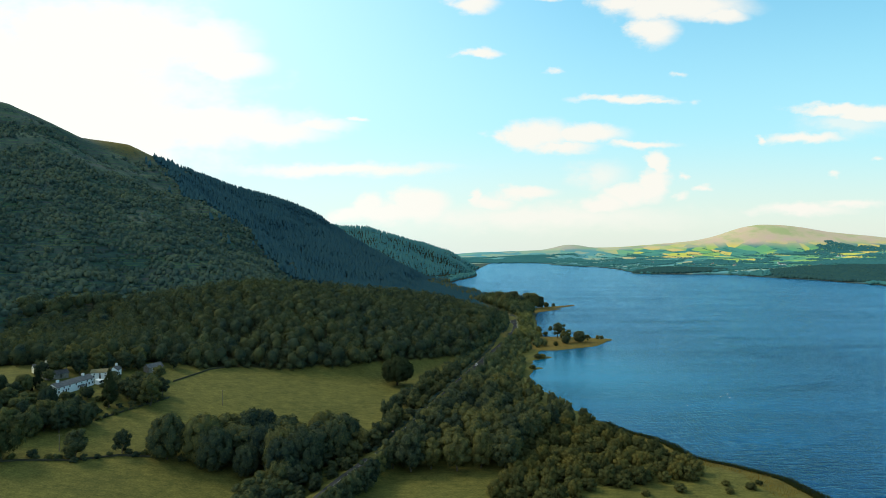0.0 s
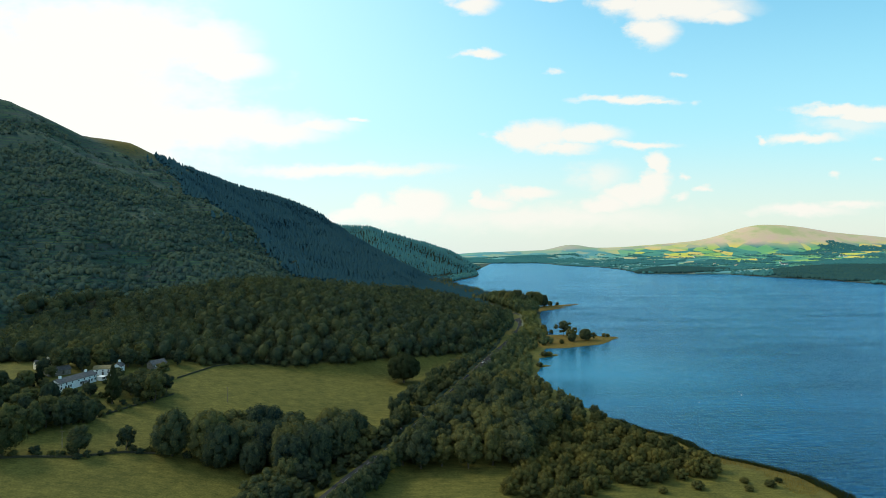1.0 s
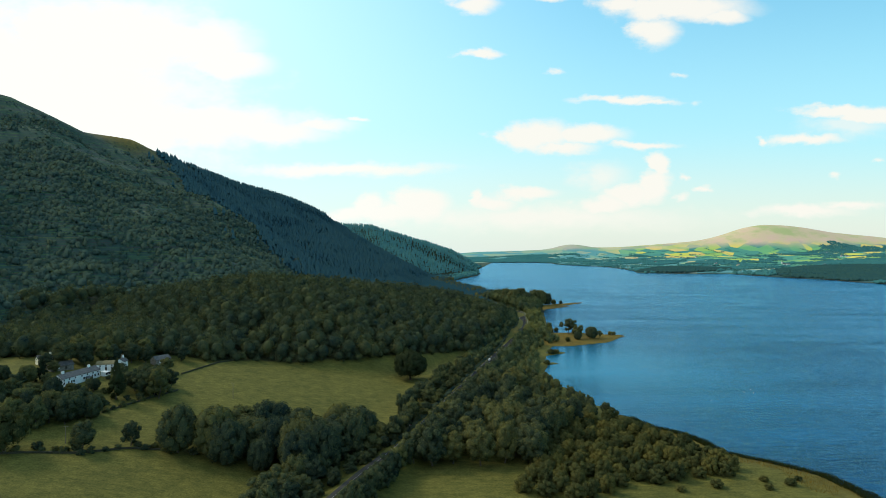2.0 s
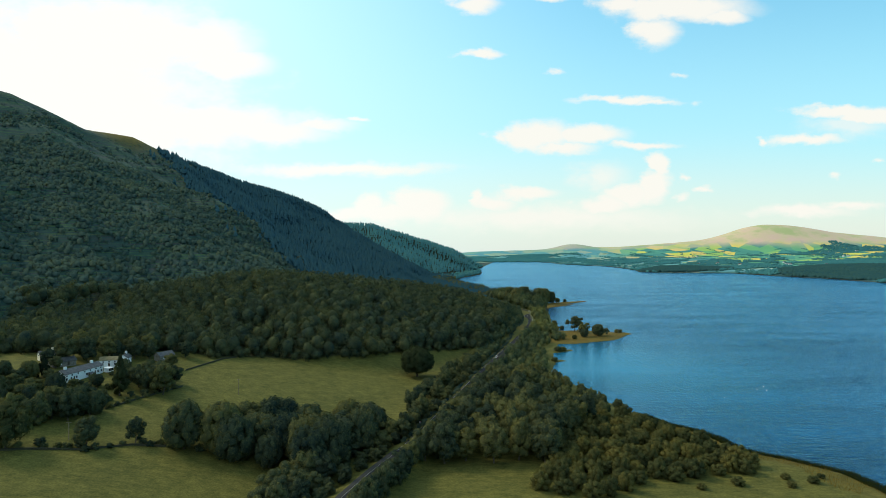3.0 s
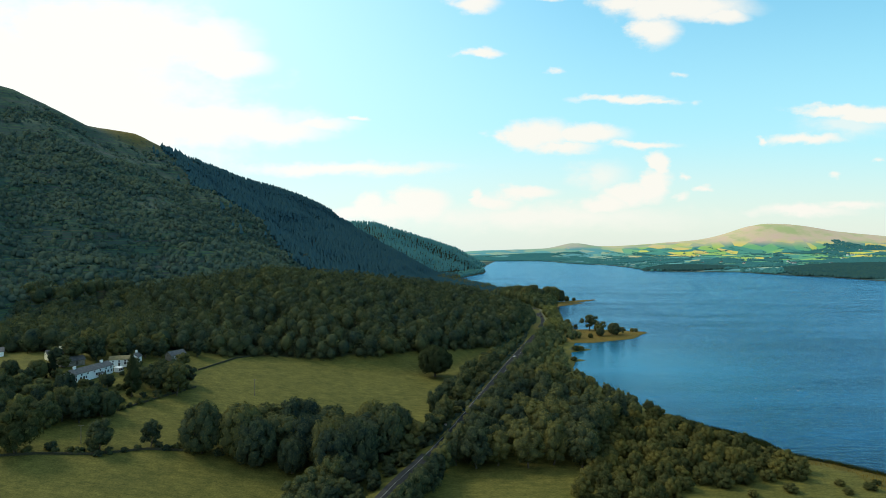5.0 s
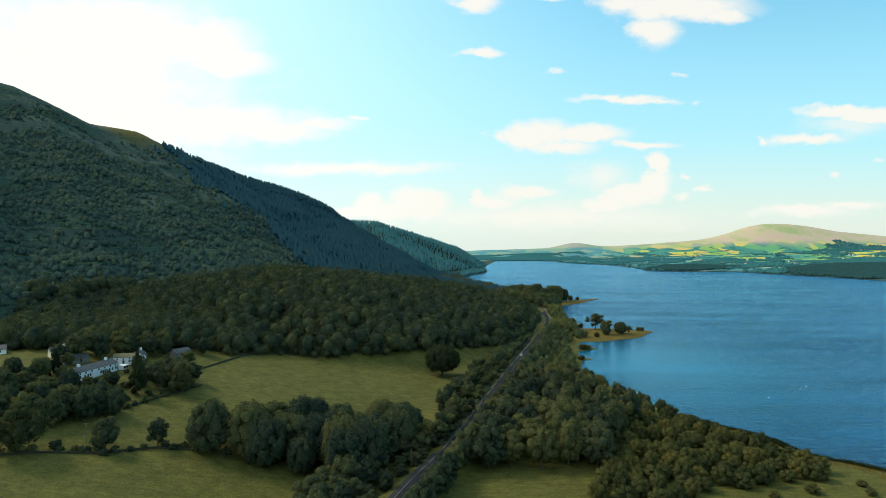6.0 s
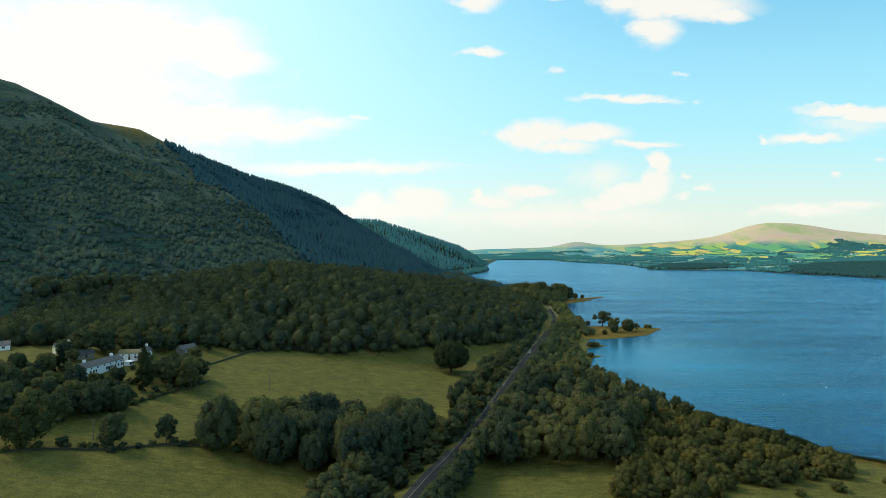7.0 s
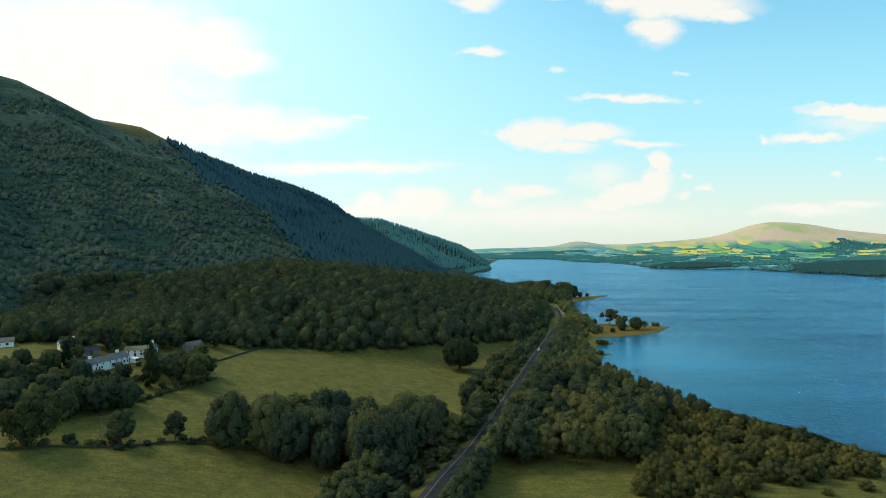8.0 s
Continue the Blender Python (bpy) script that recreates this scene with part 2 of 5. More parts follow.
def water_material():
    """Deep blue water under a rippled sheen."""
    m, nodes, links, b = material("lake water", 0.2, 0.0)
    nodes.remove(b)
    at = nodes.new("ShaderNodeTexCoord").outputs["Object"]
    def stretched(turn, sx, sy, detail, rough):
        n = nodes.new("ShaderNodeMapping")
        n.inputs["Rotation"].default_value, n.inputs["Scale"].default_value = (0, 0, radians(turn)), (sx, sy, 1)
        links.new(at, n.inputs["Vector"])
        return noise_at(nodes, links, n.outputs[0], 1.0, detail, rough)

    def plus(a, b, k):
        n = nodes.new("ShaderNodeMath")
        n.operation = "MULTIPLY_ADD"
        links.new(b, n.inputs[0])
        n.inputs[1].default_value = k
        links.new(a, n.inputs[2])
        return n.outputs[0]

    # lanes of wind, drifting patches, ripples and wavelets
    lane = plus(stretched(3, 0.0030, 0.020, 4.0, 0.55), stretched(-2, 0.008, 0.060, 4.0, 0.6), 0.14)
    lane = plus(lane, stretched(6, 0.022, 0.045, 5.0, 0.65), 0.50)
    ripple, small = stretched(9, 0.085, 0.40, 4.0, 0.65), stretched(14, 0.40, 1.3, 3.0, 0.6)
    waves = plus(ripple, small, 0.22)
    n = nodes.new("ShaderNodeBump")
    n.inputs["Distance"].default_value = 1.2
    strength = nodes.new("ShaderNodeMapRange")
    links.new(lane, strength.inputs["Value"])
    strength.inputs["From Min"].default_value, strength.inputs["From Max"].default_value = 0.68, 0.96
    strength.inputs["To Min"].default_value, strength.inputs["To Max"].default_value = 1.0, 0.55
    calm = nodes.new("ShaderNodeAttribute")
    calm.attribute_name = "calm"
    lee = nodes.new("ShaderNodeMath")
    lee.operation = "MULTIPLY"
    links.new(strength.outputs[0], lee.inputs[0])
    links.new(calm.outputs["Fac"], lee.inputs[1])
    links.new(lee.outputs[0], n.inputs["Strength"])
    links.new(waves, n.inputs["Height"])
    deep, sheen, mix = nodes.new("ShaderNodeBsdfDiffuse"), nodes.new("ShaderNodeBsdfGlossy"), nodes.new("ShaderNodeMixShader")
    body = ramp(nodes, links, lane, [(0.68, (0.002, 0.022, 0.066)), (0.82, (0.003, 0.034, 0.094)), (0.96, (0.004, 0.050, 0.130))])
    # ripple shading painted into the body: troughs darker, crests lighter
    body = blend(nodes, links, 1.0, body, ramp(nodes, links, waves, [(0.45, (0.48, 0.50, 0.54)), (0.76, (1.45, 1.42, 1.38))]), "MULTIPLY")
    # body colour grows paler in the lee
    pale_lee = nodes.new("ShaderNodeMapRange")
    links.new(calm.outputs["Fac"], pale_lee.inputs["Value"])
    pale_lee.inputs["From Min"].default_value, pale_lee.inputs["From Max"].default_value = 0.2, 1.0
    pale_lee.inputs["To Min"].default_value, pale_lee.inputs["To Max"].default_value = 0.75, 0.0
    body = blend(nodes, links, pale_lee.outputs[0], body, (0.010, 0.120, 0.190))
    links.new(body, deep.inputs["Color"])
    links.new(n.outputs[0], deep.inputs["Normal"])
    sheen.inputs["Color"].default_value, sheen.inputs["Roughness"].default_value = (0.34, 0.73, 1.0, 1), 0.15
    links.new(n.outputs[0], sheen.inputs["Normal"])
    edge = nodes.new("ShaderNodeFresnel")
    edge.inputs["IOR"].default_value = 1.33
    links.new(n.outputs[0], edge.inputs["Normal"])
    share = nodes.new("ShaderNodeMapRange")
    links.new(edge.outputs[0], share.inputs["Value"])
    share.inputs["To Min"].default_value, share.inputs["To Max"].default_value = 0.0, 1.0
    links.new(share.outputs[0], mix.inputs[0])
    links.new(deep.outputs[0], mix.inputs[1])
    links.new(sheen.outputs[0], mix.inputs[2])
    links.new(mix.outputs[0], nodes["Material Output"].inputs["Surface"])
    return m


LAND, WATER = ground_material(), water_material()
# dark stops carry added blue, painting shadow tone into the near leaves
LEAF = foliage("broad leaves", (0.010, 0.024, 0.027), (0.108, 0.125, 0.060))
# lighter than LEAF: sunlight on the canopy painted into the colour
SUNLIT_SHORE_LEAF = foliage("sunlit alder leaves", (0.013, 0.028, 0.028), (0.140, 0.155, 0.066), 0.25, 0.75)
# belt copy of the alder colour, lightened to paint in haze
BELT_HAZE_LEAF = foliage("hazed lakeside leaves", (0.016, 0.038, 0.034), (0.160, 0.172, 0.066), 0.2, 0.75)
OAK_LEAF = foliage("oak leaves", (0.008, 0.016, 0.012), (0.064, 0.078, 0.036), 0.35, 0.2)
LEAF_WOOD = foliage("woodland leaves", (0.011, 0.028, 0.032), (0.126, 0.136, 0.056), 0.2, 0.7)
LEAF_SCRUB = foliage("willow leaves", (0.024, 0.034, 0.018), (0.150, 0.146, 0.052), 0.3, 0.7)
# fell plants: bluish air haze painted into needle and scrub colours
HAZE_NEEDLE = foliage("needles with haze", (0.013, 0.054, 0.092), (0.026, 0.073, 0.106), 0.03, 0.5)
HAZE_HEATH = foliage("fell scrub with haze", (0.027, 0.060, 0.068), (0.086, 0.122, 0.084), 0.03, 0.55)
# next three: blue distance haze painted into the leaf colours
FAR_HAZE_LEAF = foliage("far leaves with haze", (0.022, 0.074, 0.098), (0.036, 0.098, 0.104), 0.02, 0.5)
DISTANT_HAZE_LEAF = foliage("distant leaves with haze", (0.042, 0.165, 0.190), (0.085, 0.240, 0.195), 0.02, 0.5)
# headland colour also lightened for sunlight on its slopes
HEADLAND_HAZE_LEAF = foliage("headland leaves with haze", (0.040, 0.150, 0.200), (0.080, 0.225, 0.238), 0.03, 0.5)
REED = foliage("reeds", (0.016, 0.022, 0.010), (0.05, 0.06, 0.016), 0.4)
STRAW = foliage("dry grass", (0.08, 0.065, 0.018), (0.18, 0.13, 0.035), 0.4)
BARK = plain("bark", (0.05, 0.04, 0.03), (0.13, 0.11, 0.085), 1.0, 0.9, 0.03)
DEAD = plain("bleached wood", (0.34, 0.31, 0.26), (0.55, 0.51, 0.45), 1.0, 0.85)
ASPHALT = plain("asphalt", (0.022, 0.023, 0.025), (0.036, 0.037, 0.040), 0.3, 0.95, 0.005, 0.05)
LAYBY = plain("worn asphalt", (0.036, 0.036, 0.037), (0.056, 0.055, 0.053), 0.3, 0.95, 0.005, 0.05)
LINE = plain("road paint", (0.30, 0.30, 0.29), (0.50, 0.50, 0.48), 0.8, 0.7, 0.002)
WHITEWASH = plain("whitewash", (0.78, 0.80, 0.81), (0.88, 0.89, 0.89), 0.5, 0.85, 0.01)
CREAM = plain("cream render", (0.66, 0.60, 0.44), (0.80, 0.74, 0.56), 0.5, 0.85, 0.01)
SLATE = plain("slate", (0.060, 0.060, 0.068), (0.125, 0.115, 0.115), 0.7, 0.7, 0.02)
MOSSY = plain("mossy slate", (0.12, 0.10, 0.05), (0.22, 0.18, 0.09), 0.7, 0.8, 0.02)
# stone darkened so walls sit like the hedges they replace
DARK_STONE = plain("dark field stone", (0.020, 0.022, 0.013), (0.062, 0.058, 0.036), 0.9, 0.95, 0.05)
STONE = plain("field stone", (0.11, 0.10, 0.085), (0.24, 0.22, 0.19), 0.9, 0.9, 0.05)
GLASS = plain("dark window glass", (0.015, 0.02, 0.025), (0.03, 0.035, 0.04), 1.0, 0.08, 0.0, 0.5)
PAINT = plain("white paint", (0.72, 0.72, 0.72), (0.82, 0.82, 0.82), 1.0, 0.5, 0.002)
DARKWOOD = plain("dark timber", (0.04, 0.03, 0.022), (0.09, 0.07, 0.05), 2.0, 0.8, 0.01)
POLEWOOD = plain("weathered pole", (0.14, 0.11, 0.08), (0.26, 0.22, 0.17), 2.0, 0.85, 0.01)
METAL = plain("galvanised steel", (0.3, 0.3, 0.31), (0.45, 0.45, 0.46), 2.0, 0.45, 0.002, 0.5, 0.9)
RED = plain("red sign paint", (0.50, 0.03, 0.025), (0.60, 0.04, 0.03), 2.0, 0.4, 0.001)
CARWHITE = plain("white car paint", (0.74, 0.74, 0.74), (0.82, 0.82, 0.82), 0.5, 0.25, 0.0, 0.5)
CARGREY = plain("dark grey car paint", (0.04, 0.042, 0.05), (0.06, 0.062, 0.07), 0.5, 0.25, 0.0, 0.5)
RUBBER = plain("tyre rubber", (0.018, 0.018, 0.018), (0.03, 0.03, 0.03), 3.0, 0.85, 0.002)

# ---- lie of the land ----
ROAD = [(-97, 60), (-77, 130), (-60.5, 190), (-47.8, 233), (-41.2, 254), (-33.4, 276), (-22.0, 313), (-8.4, 363), (11.8, 437), (31, 506),
        (50.5, 572), (76, 671), (88, 743), (94, 800), (98, 850), (94, 920), (80, 1020), (60, 1150), (30, 1330), (-30, 1600)]
WEST_SHORE = [(200, -300), (180, 0), (162, 180), (154, 244), (151, 263), (137, 277), (120, 293), (117, 308), (110, 322), (99, 334),
              (88, 360), (78, 400), (70, 440), (66, 465), (73, 490), (78, 525), (88, 570), (98, 600), (112, 700), (124, 790),
              (132, 850), (140, 900), (150, 960), (140, 1060), (104, 1122), (70, 1329), (0, 1630), (40, 1850), (104, 2055),
              (124, 2222), (112, 2450), (140, 2650), (215, 3195), (300, 3805), (300, 5200)]
EAST_SHORE = [(1500, -300), (1230, 1000), (1150, 1527), (1154, 1756), (1097, 1955), (1063, 2072), (1044, 2170), (800, 2235),
              (735, 2275), (790, 2500), (785, 2965), (640, 3351), (640, 3600), (600, 3800), (600, 5200)]
FELL = [(-1500, 500, 460), (-1000, 800, 425), (-754, 1000, 352), (-690, 1110, 316), (-650, 1200, 318), (-606, 1250, 290), (-511, 1350, 247),
        (-396, 1450, 213), (-345, 1520, 186), (-298, 1600, 145), (-230, 1660, 106), (-139, 1720, 52), (-45, 1790, 2)]
SPUR = [(-900, 2000, 310), (-520, 2120, 192), (-372, 2150, 177), (-280, 2150, 172), (-140, 2190, 129), (-30, 2200, 91), (60, 2210, 40), (110, 2220, 4)]
HEADLAND = [(-700, 2600, 240), (-250, 2650, 146), (-90, 2640, 119), (20, 2650, 82), (110, 2660, 30), (150, 2670, 2)]
KNOLL = [(-420, 470, 22), (-352, 500, 28), (-298, 556, 45), (-200, 610, 60), (-120, 680, 49), (-25, 760, 35), (60, 820, 7)]
SPITS = [[(104, 640, 46), (150, 652, 34), (181, 662, 7)], [(125, 960, 34), (168, 1000, 16), (231, 1052, 4)],
         [(140, 950, 14), (194, 990, 3)], [(62, 499, 6), (82, 508, 3)], [(76, 547, 7), (99, 558, 3)]]


def along(line, y):
    """x of a line that runs away from the viewer, at y."""
    pts = np.array(line, float)
    return np.interp(y, pts[:, 1], pts[:, 0])


def ridge(line, x, y):
    """Distance to a crest in plan and the crest's third value at the nearest place."""
    best, value = np.full(np.shape(x), 1e9), np.zeros(np.shape(x))
    for (ax, ay, az), (bx, by, bz) in zip(line, line[1:]):
        dx, dy = bx - ax, by - ay
        s = np.clip(((x - ax) * dx + (y - ay) * dy) / (dx * dx + dy * dy), 0, 1)
        d = np.hypot(x - ax - s * dx, y - ay - s * dy)
        value = np.where(d < best, az + s * (bz - az), value)
        best = np.minimum(best, d)
    return best, value


def wobble(x, y, scale, seed=0.0):
    """Soft irregular waves of about +-1."""
    a, b = x / scale + seed, y / scale - 1.7 * seed
    return (np.sin(a + 1.3 * np.sin(0.7 * b + seed)) + np.sin(1.31 * b + 1.1 * np.sin(0.9 * a)) + 0.6 * np.sin(2.3 * a + 1.9 * b)
            + 0.4 * np.sin(4.1 * b - 3.3 * a + 2 * np.sin(1.7 * a))) / 2.4


def smax(a, b, k):
    h = np.clip(0.5 + (a - b) / (2 * k), 0, 1)
    return b + h * (a - b) + k * h * (1 - h)


def inland(x, y):
    """Metres inland of the water's edge, minus where there is water."""
    west = (along(WEST_SHORE, y) - x) * 0.93 + 1.2 * wobble(x, y, 9.0, 3)
    for line in SPITS:
        d, r = ridge(line, x, y)
        west = smax(west, r - d + 0.8 * wobble(x, y, 7.0, 1), 2.0)
    east = (x - along(EAST_SHORE, y)) * 0.9 + 8 * wobble(x, y, 60.0, 2)
    north = y - 3812 + 14 * wobble(x, y, 90.0, 5)
    return np.maximum(np.maximum(west, east), north)


def height(x, y):
    """The ground's height in metres over the lake."""
    x, y = np.asarray(x, float), np.asarray(y, float)
    sd = inland(x, y)
    shore = np.where(sd > 0, 0.3 + np.minimum(sd, 14) * 0.07, sd * 0.12)
    u = along(ROAD, y) - x
    valley = np.clip(u - 45, 0, 185) * 0.155 * np.clip((1900 - y) / 800, 0, 1)
    bank = np.where(np.abs(u) < 14, 2.6 * np.clip((14 - np.abs(u)) / 8, 0, 1), 0) * (y < 900)
    z = shore + np.where(sd > 0, valley * np.clip(sd / 40, 0, 1), 0)
    d, c = ridge(KNOLL, x, y)
    z = np.where(sd > 0, smax(z, c - 0.0009 * d ** 2 - 0.05 * d, 4), z)
    for line, slope in ((FELL, 0.52), (SPUR, 0.50), (HEADLAND, 0.5)):
        d, c = ridge(line, x, y)
        rough = (11 * wobble(x, y, 55.0, 4) + 4.5 * wobble(x, y, 21.0, 7)) * np.clip(d / 80, 0.05, 1)
        z = np.where((sd > 0) & (x < 400), smax(z, c - slope * d * np.clip(d / 60, 0.35, 1) + 0.00008 * np.clip(d, 0, 500) ** 2 + rough, 9), z)
    plain = np.clip(sd, 0, 1e9) * ((x > 500) | (y > 3700))
    far = 0.013 * np.minimum(plain, 2000) + 5 * wobble(x, y, 170.0, 6) * np.clip(plain / 500, 0, 1)
    for cx, cy, rx, ry, top in ((2640, 4690, 380, 360, 118), (2400, 4690, 230, 300, 46), (3200, 4690, 760, 480, 160), (2050, 4720, 480, 380, 82), (1300, 4800, 800, 420, 74), (1010, 4790, 150, 150, 40),
                                (300, 4850, 600, 260, 30), (1750, 3500, 520, 330, 32), (2500, 3300, 500, 330, 48), (940, 2420, 170, 120, 12), (1500, 2050, 360, 260, 26)):
        far = far + top * np.exp(-((x - cx) / rx) ** 2 - ((y - cy) / ry) ** 2) * (plain > 0) * np.clip(plain / 60, 0, 1)
    return z + bank * (sd > 0) + np.where(plain > 0, far, 0)


# ---- mesh helpers ----
def mesh_of(name, verts, faces, mat, smooth=False, tint=None, normals=None):
    """One mesh from arrays of corners and of faces that all have as many corners; faces may be a list of such arrays."""
    groups = [np.asarray(g) for g in (faces if isinstance(faces, list) else [faces]) if len(g)]
    me = bpy.data.meshes.new(name)
    verts = np.asarray(verts, np.float32)
    me.vertices.add(len(verts))
    me.vertices.foreach_set("co", verts.ravel())
    loops = np.concatenate([g.ravel() for g in groups]).astype(np.int32)
    sizes = np.concatenate([np.full(len(g), g.shape[1]) for g in groups])
    me.loops.add(len(loops))
    me.loops.foreach_set("vertex_index", loops)
    me.polygons.add(len(sizes))
    me.polygons.foreach_set("loop_start", np.concatenate([[0], np.cumsum(sizes)[:-1]]).astype(np.int32))
    me.polygons.foreach_set("use_smooth", np.full(len(sizes), smooth))
    if tint is not None:
        me.attributes.new("tint", "FLOAT", "POINT").data.foreach_set("value", np.asarray(tint, np.float32))
    me.update(calc_edges=True)
    me.validate()
    if normals is not None:
        me.polygons.foreach_set("use_smooth", np.full(len(sizes), True))
        me.normals_split_custom_set_from_vertices(np.asarray(normals, np.float32).tolist())
    me.materials.append(mat)
    return me


def part(name, me, parent, label="", at=None):
    ob = new(name, me)
    ob.parent = parent
    if at is not None:
        ob.matrix_basis = at
    return tagged(ob, label) if label else ob


def empty(name):
    ob = new(name)
    ob.empty_display_size = 0.5
    return ob


def box_bm(bm, sx, sy, sz, m=Matrix()):
    """A box standing on z = 0, middle at x = y = 0, added to bm."""
    return bmesh.ops.create_cube(bm, size=1.0, matrix=m @ Matrix.Translation((0, 0, sz / 2)) @ Matrix.Diagonal((sx, sy, sz, 1)))["verts"]


def from_bm(name, bm, mat, bevel=0.0):
    if bevel:
        bmesh.ops.bevel(bm, geom=bm.edges[:], offset=bevel, segments=1, affect="EDGES")
    bmesh.ops.recalc_face_normals(bm, faces=bm.faces[:])
    me = bpy.data.meshes.new(name)
    bm.to_mesh(me)
    bm.free()
    me.materials.append(mat)
    return me


# ---- ground, one sheet ----
def woodland(x, y):
    """1 where the wood on the knoll stands."""
    front = np.interp(x, [-900, -420, -279, -258, -237, -188, -167, -145, -116, -80, -48, -16, 19, 43, 70],
                      [345, 372, 372, 376, 384, 408, 406, 425, 430, 447, 476, 508, 546, 591, 632])
    clearing = np.hypot((x - 34) / 11, (y - 668) / 18) < 1
    return (y > front) & (x < along(ROAD, y) - 24) & ~clearing


def needle_wood(x, y):
    return ((x + 606) * 350 + (y - 1250) * 306 + 26000 * wobble(x, y, 95.0, 9) + 17000 * wobble(x, y, 17.0, 4) + 22000 * (np.abs(np.sin(x * 12.9898 + y * 78.233) * 43758.5) % 1 - 0.5) > 0) & (y > 880) | (y > 1900)


def axis_steps(parts):
    out = []
    for a, b, n in parts:
        out.append(np.linspace(a, b, n, endpoint=False))
    return np.concatenate(out + [[parts[-1][1]]])


gx = axis_steps([(-2600, -900, 16), (-900, -300, 50), (-300, -60, 48), (-60, 250, 105), (250, 700, 16), (700, 3600, 72)])
gy = axis_steps([(-400, 180, 12), (180, 700, 170), (700, 1200, 62), (1200, 2300, 64), (2300, 4960, 72)])
GX, GY = np.meshgrid(gx, gy)
GZ = height(GX, GY)
ids = np.arange(GX.size).reshape(GX.shape)
quads = np.stack([ids[:-1, :-1], ids[:-1, 1:], ids[1:, 1:], ids[1:, :-1]], -1).reshape(-1, 4)
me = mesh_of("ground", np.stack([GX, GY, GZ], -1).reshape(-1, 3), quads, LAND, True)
SD = inland(GX, GY)
wooded = woodland(GX, GY - 4) | (GX < -60) & (GY > 560) | (GX < 400) & (GY > 900)
wooded |= (GX < -700)
UNDER_SPRUCE = needle_wood(GX, GY) & (GX < 300) & (GY < 3000)
spit = np.max([r - d for d, r in (ridge(s, GX, GY) for s in SPITS[:3])], 0)
# sunlit patch of the crest, painted with the straw colour
crest = np.clip(1.6 - np.hypot((GX + 655) / 50, (GY - 1185) / 60), 0, 1)
strawy = np.clip(np.maximum(np.clip((spit + 4) / 8, 0, 1) * (GY < 1100), np.clip((16 - SD) / 14, 0, 0.45) * (GY < 340) * (GX < 400)), 0, 1)
bed = np.clip(-SD / 2, 0, 1)
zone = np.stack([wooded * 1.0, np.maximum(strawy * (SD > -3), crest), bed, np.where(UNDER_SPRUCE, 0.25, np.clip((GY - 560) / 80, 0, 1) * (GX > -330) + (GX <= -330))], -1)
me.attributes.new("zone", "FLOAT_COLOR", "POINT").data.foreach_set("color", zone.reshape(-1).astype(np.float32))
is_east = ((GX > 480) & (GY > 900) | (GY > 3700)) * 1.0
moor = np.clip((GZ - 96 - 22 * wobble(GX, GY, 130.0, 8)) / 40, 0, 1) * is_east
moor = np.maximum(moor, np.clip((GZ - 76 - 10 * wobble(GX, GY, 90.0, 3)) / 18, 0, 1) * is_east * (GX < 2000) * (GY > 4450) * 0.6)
# alpha: share of painted haze, growing towards the left
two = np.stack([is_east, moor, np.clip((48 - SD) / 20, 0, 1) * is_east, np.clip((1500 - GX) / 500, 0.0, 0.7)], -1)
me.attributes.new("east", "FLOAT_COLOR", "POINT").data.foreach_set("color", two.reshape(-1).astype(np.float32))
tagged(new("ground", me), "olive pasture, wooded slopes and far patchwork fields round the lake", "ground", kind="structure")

wx, wy = axis_steps([(-300, 0, 5), (0, 360, 45), (360, 3600, 30)]), axis_steps([(-400, 240, 8), (240, 760, 60), (760, 4960, 40)])
WX, WY = np.meshgrid(wx, wy)
ids = np.arange(WX.size).reshape(WX.shape)
quads = np.stack([ids[:-1, :-1], ids[:-1, 1:], ids[1:, 1:], ids[1:, :-1]], -1).reshape(-1, 4)
me = mesh_of("water", np.stack([WX, WY, 0 * WX], -1).reshape(-1, 3), quads, WATER, True)
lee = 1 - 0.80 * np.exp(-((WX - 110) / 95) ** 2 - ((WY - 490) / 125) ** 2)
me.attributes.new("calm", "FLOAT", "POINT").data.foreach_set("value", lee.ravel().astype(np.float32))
lake = new("water", me)
tagged(lake, "deep blue lake with wind ripples and darker lanes", "lake", kind="structure")


# ---- road ----
def smooth_line(points, step=3.0):
    p = np.array(points, float)
    out = []
    for k in range(1, len(p) - 2):
        n = max(2, int(np.hypot(*(p[k + 1] - p[k])) / step))
        t = np.linspace(0, 1, n, endpoint=False)[:, None]
        out.append(0.5 * (2 * p[k] + (p[k + 1] - p[k - 1]) * t + (2 * p[k - 1] - 5 * p[k] + 4 * p[k + 1] - p[k + 2]) * t ** 2
                          + (3 * p[k] - p[k - 1] - 3 * p[k + 1] + p[k + 2]) * t ** 3))
    return np.concatenate(out)


MIDDLE = smooth_line(ROAD)
MIDDLE = MIDDLE[MIDDLE[:, 1] < 990]
ahead = np.gradient(MIDDLE, axis=0)
ahead /= np.hypot(*ahead.T)[:, None]
SIDE = np.stack([ahead[:, 1], -ahead[:, 0]], -1)
ROAD_Z = np.convolve(np.pad(height(*MIDDLE.T), 12, "edge"), np.ones(25) / 25, "valid") + 0.22


